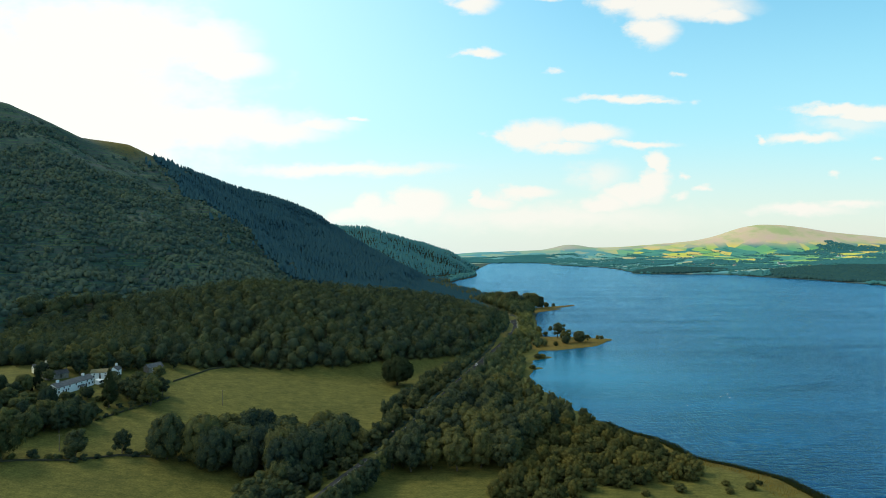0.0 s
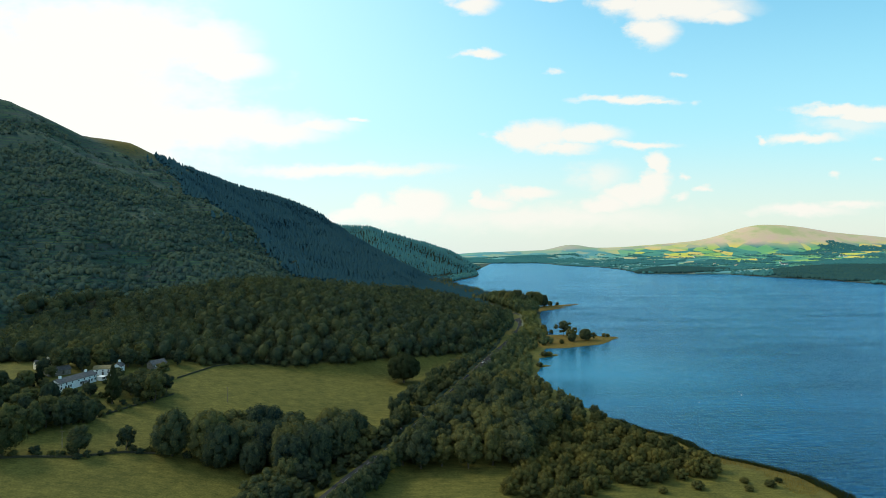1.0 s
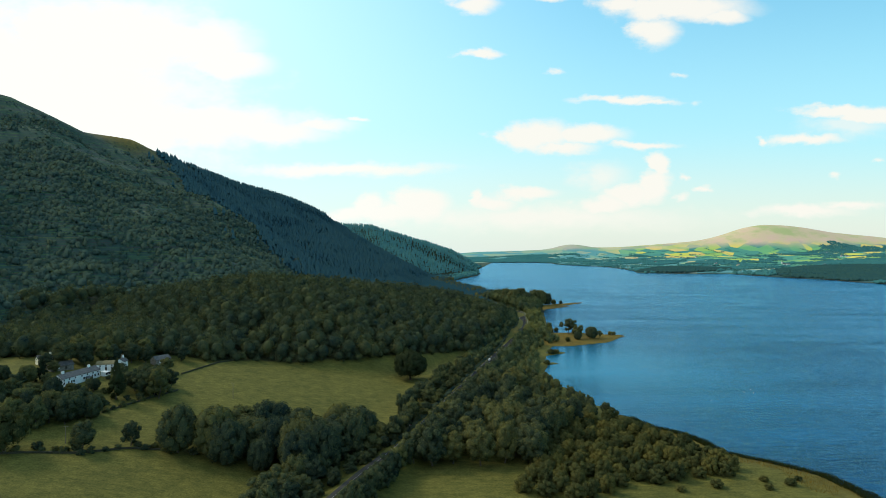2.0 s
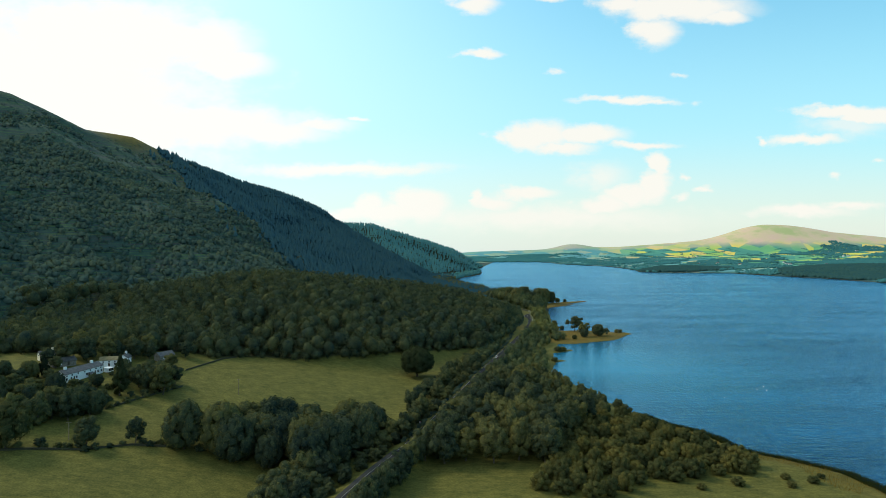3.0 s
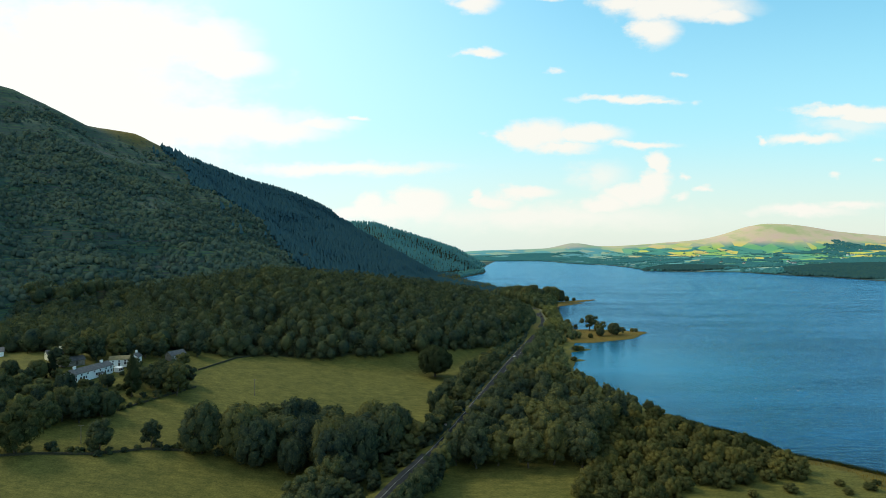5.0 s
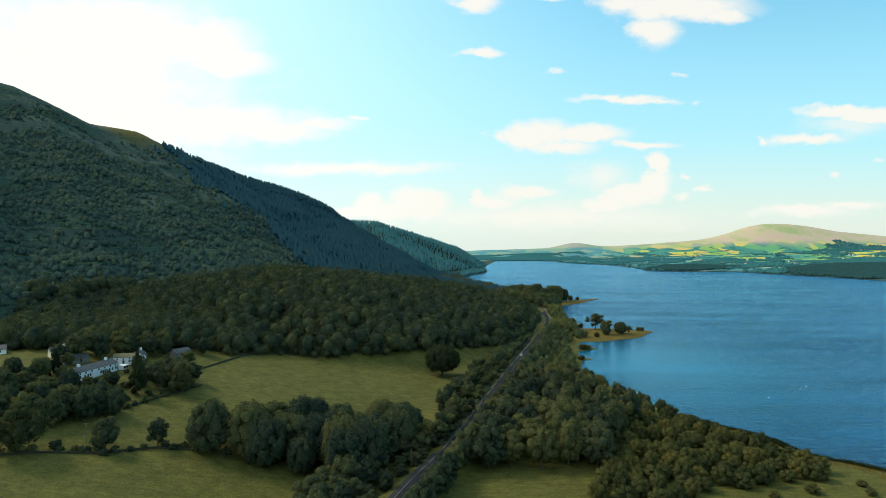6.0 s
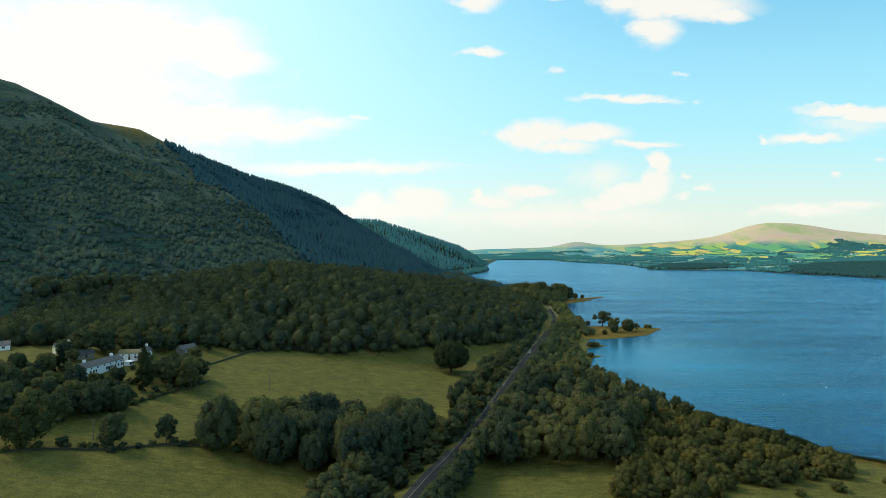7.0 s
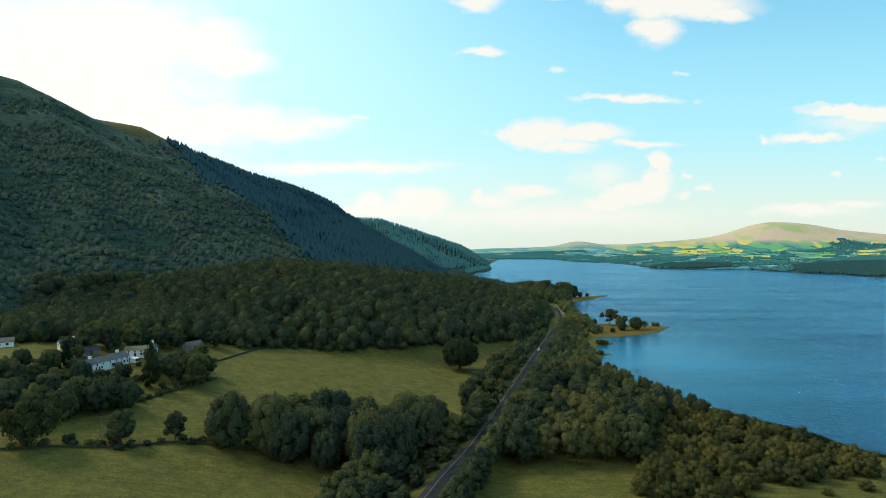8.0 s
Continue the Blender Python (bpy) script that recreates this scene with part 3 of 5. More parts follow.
def ribbon(name, left, right, mat, lift=0.0, first=0, last=None, drop=0.0):
    s = slice(first, last)
    a, b = (np.c_[MIDDLE[s] + SIDE[s] * w, ROAD_Z[s] + lift - 0.02 * abs(w)] for w in (left, right))
    rows = [a, b] if not drop else [a - (0, 0, drop), a, b, b - (0, 0, drop)]
    v, n = np.concatenate(rows), len(a)
    i = np.arange(n - 1)
    f = [np.stack([k * n + i, (k + 1) * n + i, (k + 1) * n + i + 1, k * n + i + 1], -1) for k in range(len(rows) - 1)]
    return mesh_of(name, v, np.concatenate(f), mat, False)


road = tagged(new("road", ribbon("road", -4.3, 4.2, ASPHALT, 0.0, drop=0.9)), "grey two-lane asphalt road along the lake shore", "road", kind="structure")
part("edge_line", ribbon("edge_line", -3.75, -3.65, LINE, 0.03), road, "white painted edge line")
part("edge_line", ribbon("edge_line", 3.65, 3.75, LINE, 0.03), road, "white painted edge line")
for k in range(6, len(MIDDLE) - 4, 3):
    part("centre_dash", ribbon("centre_dash", -0.06, 0.06, LINE, 0.03, k, k + 2), road)
near = [k for k in range(len(MIDDLE)) if 215 < MIDDLE[k, 1] < 283]
tagged(new("lay_by", ribbon("lay_by", -6.0, -4.2, LAYBY, 0.0, near[0], near[-1], 0.9)), "pale worn asphalt lay-by beside the road", "road", kind="structure")
VERGE = plain("verge grass", (0.060, 0.068, 0.016), (0.135, 0.125, 0.028), 0.3, 0.95, 0.05)
bend = [k for k in range(len(MIDDLE)) if 655 < MIDDLE[k, 1] < 905]
tagged(new("verge", ribbon("verge", 4.15, 9.0, VERGE, -0.06, bend[0], bend[-1], 0.9)), "yellow-green grass verge along the bend of the road", "verge", kind="structure")
verge = tagged(new("crash_barrier"), "low galvanised barrier along the bend of the road", "barrier")
bend = [k for k in range(len(MIDDLE)) if 690 < MIDDLE[k, 1] < 850]
part("rail", ribbon("rail", 5.35, 5.42, METAL, 0.75, bend[0], bend[-1], 0.32), verge)
for k in bend[::2]:
    bm = bmesh.new()
    box_bm(bm, 0.12, 0.12, 0.8)
    part("post", from_bm("post", bm, METAL), verge, at=pose(*(MIDDLE[k] + SIDE[k] * 5.5), ROAD_Z[k] - 0.15))

# ---- trees ----
def ico(level):
    bm = bmesh.new()
    bmesh.ops.create_icosphere(bm, subdivisions=level, radius=1.0)
    v, f = np.array([x.co[:] for x in bm.verts]), np.array([[x.index for x in g.verts] for g in bm.faces])
    bm.free()
    return v, f


ICO = {1: ico(1), 2: ico(2)}


def tube(points, radii, sides=6):
    """A bent tapered tube: corners and quads."""
    points, rings = np.array(points, float), []
    for k, p in enumerate(points):
        d = points[min(k + 1, len(points) - 1)] - points[max(k - 1, 0)]
        d /= np.linalg.norm(d)
        a = np.cross(d, (0.31, 0.95, 0.1))
        a /= np.linalg.norm(a)
        b = np.cross(d, a)
        w = np.arange(sides) * 2 * np.pi / sides
        rings.append(p + radii[k] * (np.cos(w)[:, None] * a + np.sin(w)[:, None] * b))
    n, i = len(points), np.arange(sides)
    f = [np.stack([k * sides + i, k * sides + (i + 1) % sides, (k + 1) * sides + (i + 1) % sides, (k + 1) * sides + i], -1) for k in range(n - 1)]
    return np.concatenate(rings), np.concatenate(f)


def joined(pieces):
    """Several (corners, faces) as one."""
    v, f, n = [], [], 0
    for a, b in pieces:
        v.append(a)
        f.append(b + n)
        n += len(a)
    return np.concatenate(v), np.concatenate(f)


def lobes_of(rng, tall, wide, low, count, fat, even=False):
    """Billows of a crown: middles and radii. low: where the crown begins, as a share of the height."""
    mid, half = tall * (1 + low) / 2, tall * (1 - low) / 2
    c, r = [], []
    for k in range(count):
        loose = 0.35 if even else 1.0
        z = np.clip(1 - 2 * (k + 0.5) / count + loose * rng.uniform(-0.18, 0.18), -0.98, 0.98)
        a = k * 2.399 + loose * rng.uniform(-0.9, 0.9)
        s = math.sqrt(1 - z * z)
        q = rng.uniform(0.67, 0.79) if even else rng.uniform(0.48, 0.84)
        if even:
            z = max(z, -0.75)
        c.append((q * s * math.cos(a) * wide / 2, q * s * math.sin(a) * wide / 2, mid + q * z * half))
        r.append(fat * (rng.uniform(0.8, 1.2) if even else rng.uniform(0.6, 1.35)) * min(wide / 2, half * 1.2))
    c.append((0, 0, mid))
    r.append(0.55 * min(wide / 2, half))
    return np.array(c), np.array(r)


def leaves_on(rng, c, r, n, size, flat=0.75, droop=0.0):
    """Small leaf sprays over the billows: corners, triangles, and normals that follow the billows."""
    pick = rng.choice(len(r), n * 2, p=r ** 2 / (r ** 2).sum())
    d = rng.normal(size=(n * 2, 3))
    d[:, 2] += 0.35
    d /= np.linalg.norm(d, axis=1)[:, None]
    p = c[pick] + d * (r[pick] * rng.uniform(0.88, 1.13, n * 2))[:, None]
    inside = (np.linalg.norm(p[:, None] - c[None], axis=2) < 0.84 * r[None]).any(1)
    p, d = p[~inside][:n], d[~inside][:n]
    m = len(p)
    nor = d * flat + rng.normal(size=(m, 3)) * (1 - flat)
    nor /= np.linalg.norm(nor, axis=1)[:, None]
    a = np.cross(nor, rng.normal(size=(m, 3)))
    a /= np.linalg.norm(a, axis=1)[:, None]
    b = np.cross(nor, a)
    s = size * rng.uniform(0.55, 1.4, m)[:, None]
    a, b = a * s, b * s * rng.uniform(0.6, 1.1, m)[:, None]
    v = np.stack([p - a - 0.4 * b, p + a - 0.3 * b, p + 0.15 * a + b], 1).reshape(-1, 3)
    v[:, 2] -= droop * rng.uniform(0, 1, len(v))
    out = rounded(p, c) * 0.28 + d * 0.35 + nor * 0.50
    return v, np.arange(3 * m).reshape(-1, 3), np.repeat(out / np.linalg.norm(out, axis=1)[:, None], 3, axis=0)


def rounded(p, c):
    """Directions from the middle of a crown, lower half, to points on it."""
    lo, hi = c.min(0), c.max(0)
    d = p - (lo + hi) / 2 * (1, 1, 0.8)
    return d / (np.linalg.norm(d, axis=1)[:, None] + 1e-6)


def cores(rng, c, r, level, share=0.9):
    """Solid insides of the billows, uneven: corners, triangles, normals."""
    v, f = ICO[level]
    out, nor = [], []
    for ci, ri in zip(c, r):
        k = 1 + 0.16 * np.sin(v @ rng.normal(size=3) * 3.1 + rng.uniform(0, 6)) + 0.08 * rng.normal(size=len(v))
        out.append((ci + v * (ri * share * k)[:, None] * (1, 1, 0.92), f))
        nor.append(v * 0.4)
    cv, cf = joined(out)
    return cv, cf, np.concatenate(nor) + 0.6 * rounded(cv, c)


def fit_in(arrays, tall, wide, low):
    """Stretches a crown in place to the height, width and start that it should have."""
    both = np.concatenate(arrays[:2])
    z0, z1 = np.percentile(both[:, 2], (0.7, 99.6))
    reach = np.percentile(np.hypot(both[:, 0], both[:, 1]), 98.5)
    for a in arrays:
        a[:, :2] *= wide / 2 / reach
        a[:, 2] = low * tall + (a[:, 2] - z0) * (1 - low) * tall / (z1 - z0)


def crown_mesh(name, seed, tall, wide, low, count, fat, n, size, mat, level=1, flat=0.75, droop=0.0, even=False):
    rng = np.random.default_rng(seed)
    c, r = lobes_of(rng, tall, wide, low, count, fat, even)
    lv, lf, ln = leaves_on(rng, c, r, n, size, flat, droop)
    cv, cf, cn = cores(rng, c, r, level, 0.84)
    fit_in([lv, cv, c], tall, wide, low)
    return mesh_of(name, np.concatenate([lv, cv]), [lf, cf + len(lv)], mat, False, np.concatenate([np.repeat(rng.uniform(0.1, 0.95, len(lv) // 3), 3), np.full(len(cv), 0.3)]), np.concatenate([ln, cn])), c, r


def wood_mesh(name, seed, c, tall, low, girth, mat, limbs=6, stems=1):
    """Trunk, or several stems, and the limbs that carry the crown."""
    rng = np.random.default_rng(seed)
    pieces = []
    for s in range(stems):
        a = s * 6.28 / stems + rng.uniform(0, 1)
        o = 0.0 if stems == 1 else girth * 1.6
        foot, top = np.array([o * math.cos(a), o * math.sin(a), -0.4]), np.array([rng.normal(0, 0.03) * tall + 3 * o * math.cos(a), rng.normal(0, 0.03) * tall + 3 * o * math.sin(a), tall * (low + 0.45 * (1 - low))])
        bend = (foot + top) / 2 + rng.normal(0, 0.02 * tall, 3) * (1, 1, 0)
        pieces.append(tube([foot, foot + (0, 0, 0.8), bend, top], np.array([1.5, 1.0, 0.8, 0.35]) * girth, 6))
        for k in rng.choice(len(c), min(limbs, len(c)), replace=False):
            start = foot + (top - foot) * rng.uniform(0.35, 0.9)
            end = c[k]
            pieces.append(tube([start, start * 0.5 + end * 0.5 + (0, 0, -0.03 * tall), end], np.array([0.42, 0.27, 0.1]) * girth, 4))
    v, f = joined(pieces)
    return mesh_of(name, v, f, mat, True)


KINDS = {
    # kind: nominal height, width, crown start, billows, fatness, leaf sprays, spray size, leaf material, girth, stems, droop
    "oak": (18.0, 19.0, 0.05, 62, 0.22, 4800, 0.37, LEAF, 0.55, 1, 0.0),
    "park_oak": (18.0, 21.0, 0.16, 110, 0.18, 8500, 0.38, OAK_LEAF, 0.6, 1, 0.0),
    "ash": (18.0, 13.0, 0.12, 40, 0.25, 3000, 0.38, LEAF, 0.40, 1, 0.0),
    "alder": (12.0, 9.5, -0.02, 30, 0.26, 2200, 0.31, SUNLIT_SHORE_LEAF, 0.25, 2, 0.0),
    "willow": (6.5, 7.5, -0.06, 16, 0.30, 1500, 0.23, LEAF_SCRUB, 0.14, 3, 0.1),
    "weeping": (17.0, 18.0, 0.06, 38, 0.21, 1700, 0.50, LEAF_SCRUB, 0.5, 1, 0.9),
    "shrub": (2.6, 3.8, -0.15, 9, 0.42, 420, 0.24, LEAF, 0.06, 3, 0.0),
    "conifer": (20.0, 9.0, 0.02, 70, 0.20, 3200, 0.30, OAK_LEAF, 0.35, 1, 0.4),
    "airy": (15.0, 15.0, 0.25, 22, 0.19, 1700, 0.40, LEAF, 0.35, 1, 0.0),
}
MODELS = {}


def make_kind(kind, seed):
    tall, wide, low, count, fat, n, size, mat, girth, stems, droop = KINDS[kind]
    rng = np.random.default_rng(seed + 50)
    wide *= rng.uniform(0.92, 1.08)
    crown, c, r = crown_mesh("crown", seed, tall, wide, low, count, fat, n, size, mat, 1, 0.80, droop, kind in ("park_oak", "oak", "willow"))
    if kind == "conifer":
        # drawn in towards the tip
        co = np.empty(3 * len(crown.vertices), np.float32)
        crown.vertices.foreach_get("co", co)
        co = co.reshape(-1, 3)
        co[:, :2] *= np.clip(1.35 - 1.2 * co[:, 2:] / tall, 0.12, 1.3)
        crown.vertices.foreach_set("co", co.ravel())
        c[:, :2] *= 0.4
    return crown, wood_mesh("trunk", seed + 9, c, tall, max(low, 0.05), girth, BARK, 7 if stems == 1 else 3, stems), tall, wide


for kind, many in (("park_oak", 1), ("oak", 4), ("ash", 5), ("alder", 5), ("willow", 5), ("weeping", 1), ("shrub", 3), ("airy", 1), ("conifer", 2)):
    MODELS[kind] = [make_kind(kind, 100 * (len(MODELS) + 1) + k) for k in range(many)]
plant_rng = random.Random(7)
WORDS = {"park_oak": ("tree", "broad domed dark green oak tree"), "oak": ("tree", "broad dark green oak tree"), "ash": ("tree", "tall olive green broadleaf tree"), "alder": ("tree", "rounded green alder tree"),
         "willow": ("bush", "low rounded grey-green willow bush"), "weeping": ("tree", "wide pale green willow tree"),
         "shrub": ("bush", "small dark green hedge bush"), "airy": ("tree", "open-crowned dark tree with gaps"),
         "conifer": ("tree", "tall dark conifer with a pointed crown")}


def plant(kind, x, y, tall, wide=None, where="", group="", model=None):
    """One tree or bush with its foot on the ground."""
    crown, wood, nominal, spread = model or plant_rng.choice(MODELS[kind])
    k = tall / nominal
    w = k * plant_rng.uniform(0.92, 1.1) if wide is None else wide / spread
    noun, words = WORDS[kind]
    tree = empty(noun)
    part("crown", crown, tree)
    part("trunk", wood, tree)
    tree.matrix_basis = pose(x, y, float(height(x, y)) - 0.05, plant_rng.uniform(-2, 2), plant_rng.uniform(-2, 2), plant_rng.uniform(0, 360)) @ Matrix.Diagonal((w, w, k, 1))
    return tagged(tree, words + (" " + where if where else ""), noun, group)


def inside(poly, x, y):
    hit, n = False, len(poly)
    for k in range(n):
        (ax, ay), (bx, by) = poly[k], poly[(k + 1) % n]
        if (ay > y) != (by > y) and x < (bx - ax) * (y - ay) / (by - ay) + ax:
            hit = not hit
    return hit


def scatter(poly, gap, seed, ok=None):
    """Seeded places at least gap apart within a polygon."""
    rng, out = random.Random(seed), []
    xs, ys = [p[0] for p in poly], [p[1] for p in poly]
    area = (max(xs) - min(xs)) * (max(ys) - min(ys))
    for _ in range(int(14 * area / gap ** 2)):
        x, y = rng.uniform(min(xs), max(xs)), rng.uniform(min(ys), max(ys))
        if inside(poly, x, y) and (ok is None or ok(x, y)) and all((x - a) ** 2 + (y - b) ** 2 > gap * gap for a, b in out):
            out.append((x, y))
    return sorted(out, key=lambda p: p[1])


pick = random.Random(21)
# trees that stand alone in the meadow and along the field wall
plant("park_oak", -35, 440, 21.5, 24.0, "standing alone in the meadow")
plant("weeping", -186, 245, 17.5, 19.5, "by the field wall")
plant("ash", -162, 257, 12.5, 11.0, "by the field wall", "field wall trees")
plant("ash", -147, 267, 11.0, 8.0, "by the field wall", "field wall trees")
plant("oak", -127, 268, 21.0, 18.0, "at the end of the field wall", model=MODELS["oak"][1])
for x, y, h in ((-178, 252, 2.8), (-171, 252, 2.2), (-167, 253, 2.6), (-158, 256, 2.4), (-153, 259, 2.0), (-140, 266, 2.2), (-135, 270, 2.6), (-132, 268, 2.4), (-190, 241, 2.0), (-120, 268, 3.0),
                (-183, 247, 2.4), (-175, 251, 1.8), (-164, 256, 2.6), (-160, 253, 2.2), (-150, 263, 2.0), (-144, 267, 2.4), (-138, 269, 2.2), (-129, 272, 2.6)):
    plant("shrub", x, y, h * 1.1, h * 1.9, "along the field wall", "field wall bushes")
# clump between the two fields
CLUMP = [(-119, 266), (-104, 261), (-89, 259), (-73, 254), (-62, 262), (-55, 282), (-51, 303), (-61, 309), (-90, 301), (-121, 284)]
for x, y in [(-104, 265), (-72, 259), (-89, 263), (-62, 303), (-107, 288), (-81, 297)] + [p for p in scatter(CLUMP, 8.8, 3)
        if min(math.dist(p, q) for q in [(-104, 265), (-72, 259), (-89, 263), (-62, 303), (-107, 288), (-81, 297)]) > 7.8]:
    small = (x, y) == (-89, 263)
    plant(pick.choice(("ash", "oak", "oak", "oak")), x, y, 14 if small else pick.uniform(17, 22), 12 if small else pick.uniform(16, 21), "in a clump between two fields", "field clump")
# roadside trees between field and road
def left_strip(x, y):
    u = float(along(ROAD, y)) - x
    low, high = (9.2, 35.0) if y < 282 else (7.6, 15.5) if y < 348 else (7.6, 24.0)
    return low < u < high and not (y < 288 and u > 40 - 0.12 * (288 - y))
for x, y in scatter([(-110, 205), (-50, 205), (40, 500), (-10, 500)], 6.0, 5, left_strip):
    near_road = float(along(ROAD, y)) - x < (16.5 if y < 282 else 9.5 if y < 348 else 14.0)
    plant(pick.choice(("alder", "alder", "ash")), x, y, pick.uniform(4.5, 6.5) if near_road else pick.uniform(8.5, 13), pick.uniform(5, 7) if near_road else pick.uniform(8, 11), "in the strip beside the road", "roadside trees")
# wood between road and lake
def right_wood(x, y):
    u = x - float(along(ROAD, y))
    return u > 7.8 and float(inland(x, y)) > 5.0 and float(np.max([r - d for d, r in (ridge(s, x, y) for s in SPITS)])) < -6
SHORE_WOOD = [(-26, 269), (30, 270), (40, 300), (58, 328), (84, 344), (90, 400), (72, 440), (20, 440), (-30, 300)]
for x, y in scatter(SHORE_WOOD, 8.0, 8, right_wood):
    h = pick.uniform(13, 19) if y < 330 or x < 40 and y < 420 else pick.uniform(8.5, 12)
    h = min(h, 5.5 + 0.28 * float(inland(x, y)))
    if y > 296:
        h = min(max(h, 10.5), 12.0 + 0.6 * (x - float(along(ROAD, y)) - 8)) if x - float(along(ROAD, y)) < 15 else h
    plant("ash" if h > 13 else "alder", x, y, h, max(6.0, h * pick.uniform(0.72, 0.95)), "in the wood between road and lake", "shore wood")
for y in range(212, 292, 5):
    u = float(along(ROAD, y))
    plant("alder", u + pick.uniform(7.9, 9.2), y, pick.uniform(9, 12.5), pick.uniform(8.5, 10), "beside the road", "roadside trees")
SCRUB = [(27, 235), (20, 243), (29, 250), (22, 258), (34, 265), (27, 273), (40, 298), (58, 326), (84, 340), (94, 323), (106, 298), (119, 268), (112, 256), (92, 258), (78, 248), (66, 253), (48, 236)]
for x, y in scatter(SCRUB, 5.6, 9, lambda x, y: float(inland(x, y)) > 5):
    plant("willow", x, y, pick.uniform(4.5, 8.0), pick.uniform(6.5, 9.5), "in the thicket by the lake", "lakeside thicket")
for x, y, h in ((122, 254, 2.5), (131, 250, 3), (137, 255, 2), (100, 248, 3.5), (120, 246, 2.5), (84, 244, 2.5)):
    plant("willow", x, y, h, h * 1.7, "on the lake bank", "lakeside thicket")
# the spit
for x, y, h in ((76, 504, 3.4), (93, 554, 3.6), (88, 551, 4.2)):
    plant("willow", x, y, h, h * 2.0, "on a lakeside point", "lakeside thicket")
plant("airy", 129, 668, 17.0, 21.0, "on the grassy spit")
plant("airy", 131, 633, 14.5, 15.0, "on the grassy spit", "spit trees")
plant("oak", 130, 628, 9.0, 9.0, "on the grassy spit", "spit trees", model=MODELS["oak"][2])
plant("oak", 147, 638, 12.5, 13.5, "on the grassy spit", "spit trees", model=MODELS["oak"][3])
plant("airy", 156, 640, 8.0, 8.0, "on the grassy spit", "spit trees")
for x, y, h in ((173, 661, 4.5), (178, 663, 4.0), (140, 660, 4.5), (117, 615, 5.0), (104, 690, 7), (112, 685, 6), (121, 700, 5), (116, 720, 8)):
    plant("willow", x, y, h, h * 1.15, "on the grassy spit", "spit bushes")
# neck of the far spit
for x, y, h, w in ((96, 1010, 27, 20), (104, 968, 29, 22), (128, 985, 22, 18), (140, 992, 27, 22), (152, 1000, 26, 22), (163, 1003, 20, 17), (118, 1000, 29, 22), (176, 1012, 9, 9), (190, 1022, 6, 7)):
    plant("oak", x, y, h, w, "on the neck of the far spit", "far spit trees")
# gardens round the farm
GARDEN = [(-247, 310), (-236, 296), (-209, 262), (-192, 268), (-177, 283), (-179, 304), (-192, 317), (-203, 314), (-207, 320), (-222, 316), (-234, 324)]
for x, y in [(-228, 282), (-238, 292), (-208, 264), (-200, 267), (-191, 271), (-183, 278), (-179, 288), (-217, 272)] + scatter(GARDEN, 7.6, 14):
    plant(pick.choice(("ash", "ash", "oak", "alder")), x, y, *((pick.uniform(10, 15), pick.uniform(9, 13)) if y < 298 else (pick.uniform(4, 6), pick.uniform(5, 7)) if x > -228 else (pick.uniform(7, 10), pick.uniform(7, 10))), "in the farm garden", "garden trees")
for x, y, h, w in ((-164, 327, 17, 13), (-170, 336, 15, 12), (-173, 328, 14, 11), (-186, 328, 11, 8), (-191, 334, 7, 6), (-166, 345, 11, 10), (-176, 346, 11, 10), (-180, 333, 12, 10), (-184, 352, 10, 9), (-231, 352, 16, 13), (-224, 360, 15, 12),
                   (-218, 370, 13, 11), (-207, 380, 13, 11), (-214, 373, 12, 10), (-223, 380, 14, 12), (-212, 386, 13, 11), (-200, 384, 12, 10), (-229, 368, 13, 10), (-236, 366, 11, 9), (-205, 394, 13, 11), (-184, 399, 11, 10),
                   (-221, 322, 6, 6), (-237, 345, 9, 8), (-230, 341, 7, 7), (-241, 350, 8, 7), (-203, 358, 6, 5), (-196, 322, 7, 7), (-200, 326, 6, 6), (-188, 340, 8, 7), (-194, 346, 8, 7), (-178, 356, 9, 8), (-181, 372, 9, 9), (-198, 352, 8, 7), (-240, 378, 14, 12)):
    plant("ash", x, y, h, w, "beside the farmhouse", "garden trees")
plant("conifer", -181, 316, 22, 10.5, "beside the farmhouse", "garden conifers")
plant("conifer", -226, 325, 13, 6.5, "beside the farmhouse", "garden conifers")
plant("conifer", -168, 330, 15, 8.5, "beside the farmhouse", "garden conifers")
for x, y, h in ((-186, 312, 2.6), (-176, 318, 3.0), (-181, 308, 2.2), (-190, 323, 3.4), (-203, 330, 2.6), (-205, 336, 2.2), (-204, 322, 3.0), (-171, 322, 3.8), (-174, 310, 2.4), (-201, 344, 2.4), (-176, 298, 2.6), (-175, 303, 2.2), (-173, 308, 2.8), (-171, 315, 2.4), (-169, 320, 2.6), (-167, 326, 2.4), (-165, 332, 2.2), (-163, 338, 2.6)):
    plant("shrub", x, y, h, h * 1.5, "in the farm garden", "garden bushes")

# ---- woods too dense to count ----
def template(seed, tall, wide, low, count, fat, n, size, level=1, share=0.8, flat_light=0.0):
    """A tree for dense woods: leaf sprays on billows round one dark core. flat_light: how far normals lean up,
    flattening contrast as haze would.
    """
    rng = np.random.default_rng(seed)
    c, r = lobes_of(rng, tall, wide, low, count, fat, False)
    lv, lf, ln = leaves_on(rng, c, r, n, size, 0.82)
    lo, hi = (c - r[:, None]).min(0), (c + r[:, None]).max(0)
    sphere, cf = ICO[level]
    cv = (lo + hi) / 2 + sphere * (hi - lo) / 2 * (share * rng.uniform(0.84, 1.08, (len(sphere), 1)))
    fit_in([lv, cv], tall, wide, low)
    n = np.concatenate([ln, sphere]) * (1 - flat_light) + np.array((0, 0, flat_light))
    return np.concatenate([lv, cv]), n, np.concatenate([lf, cf + len(lv)])


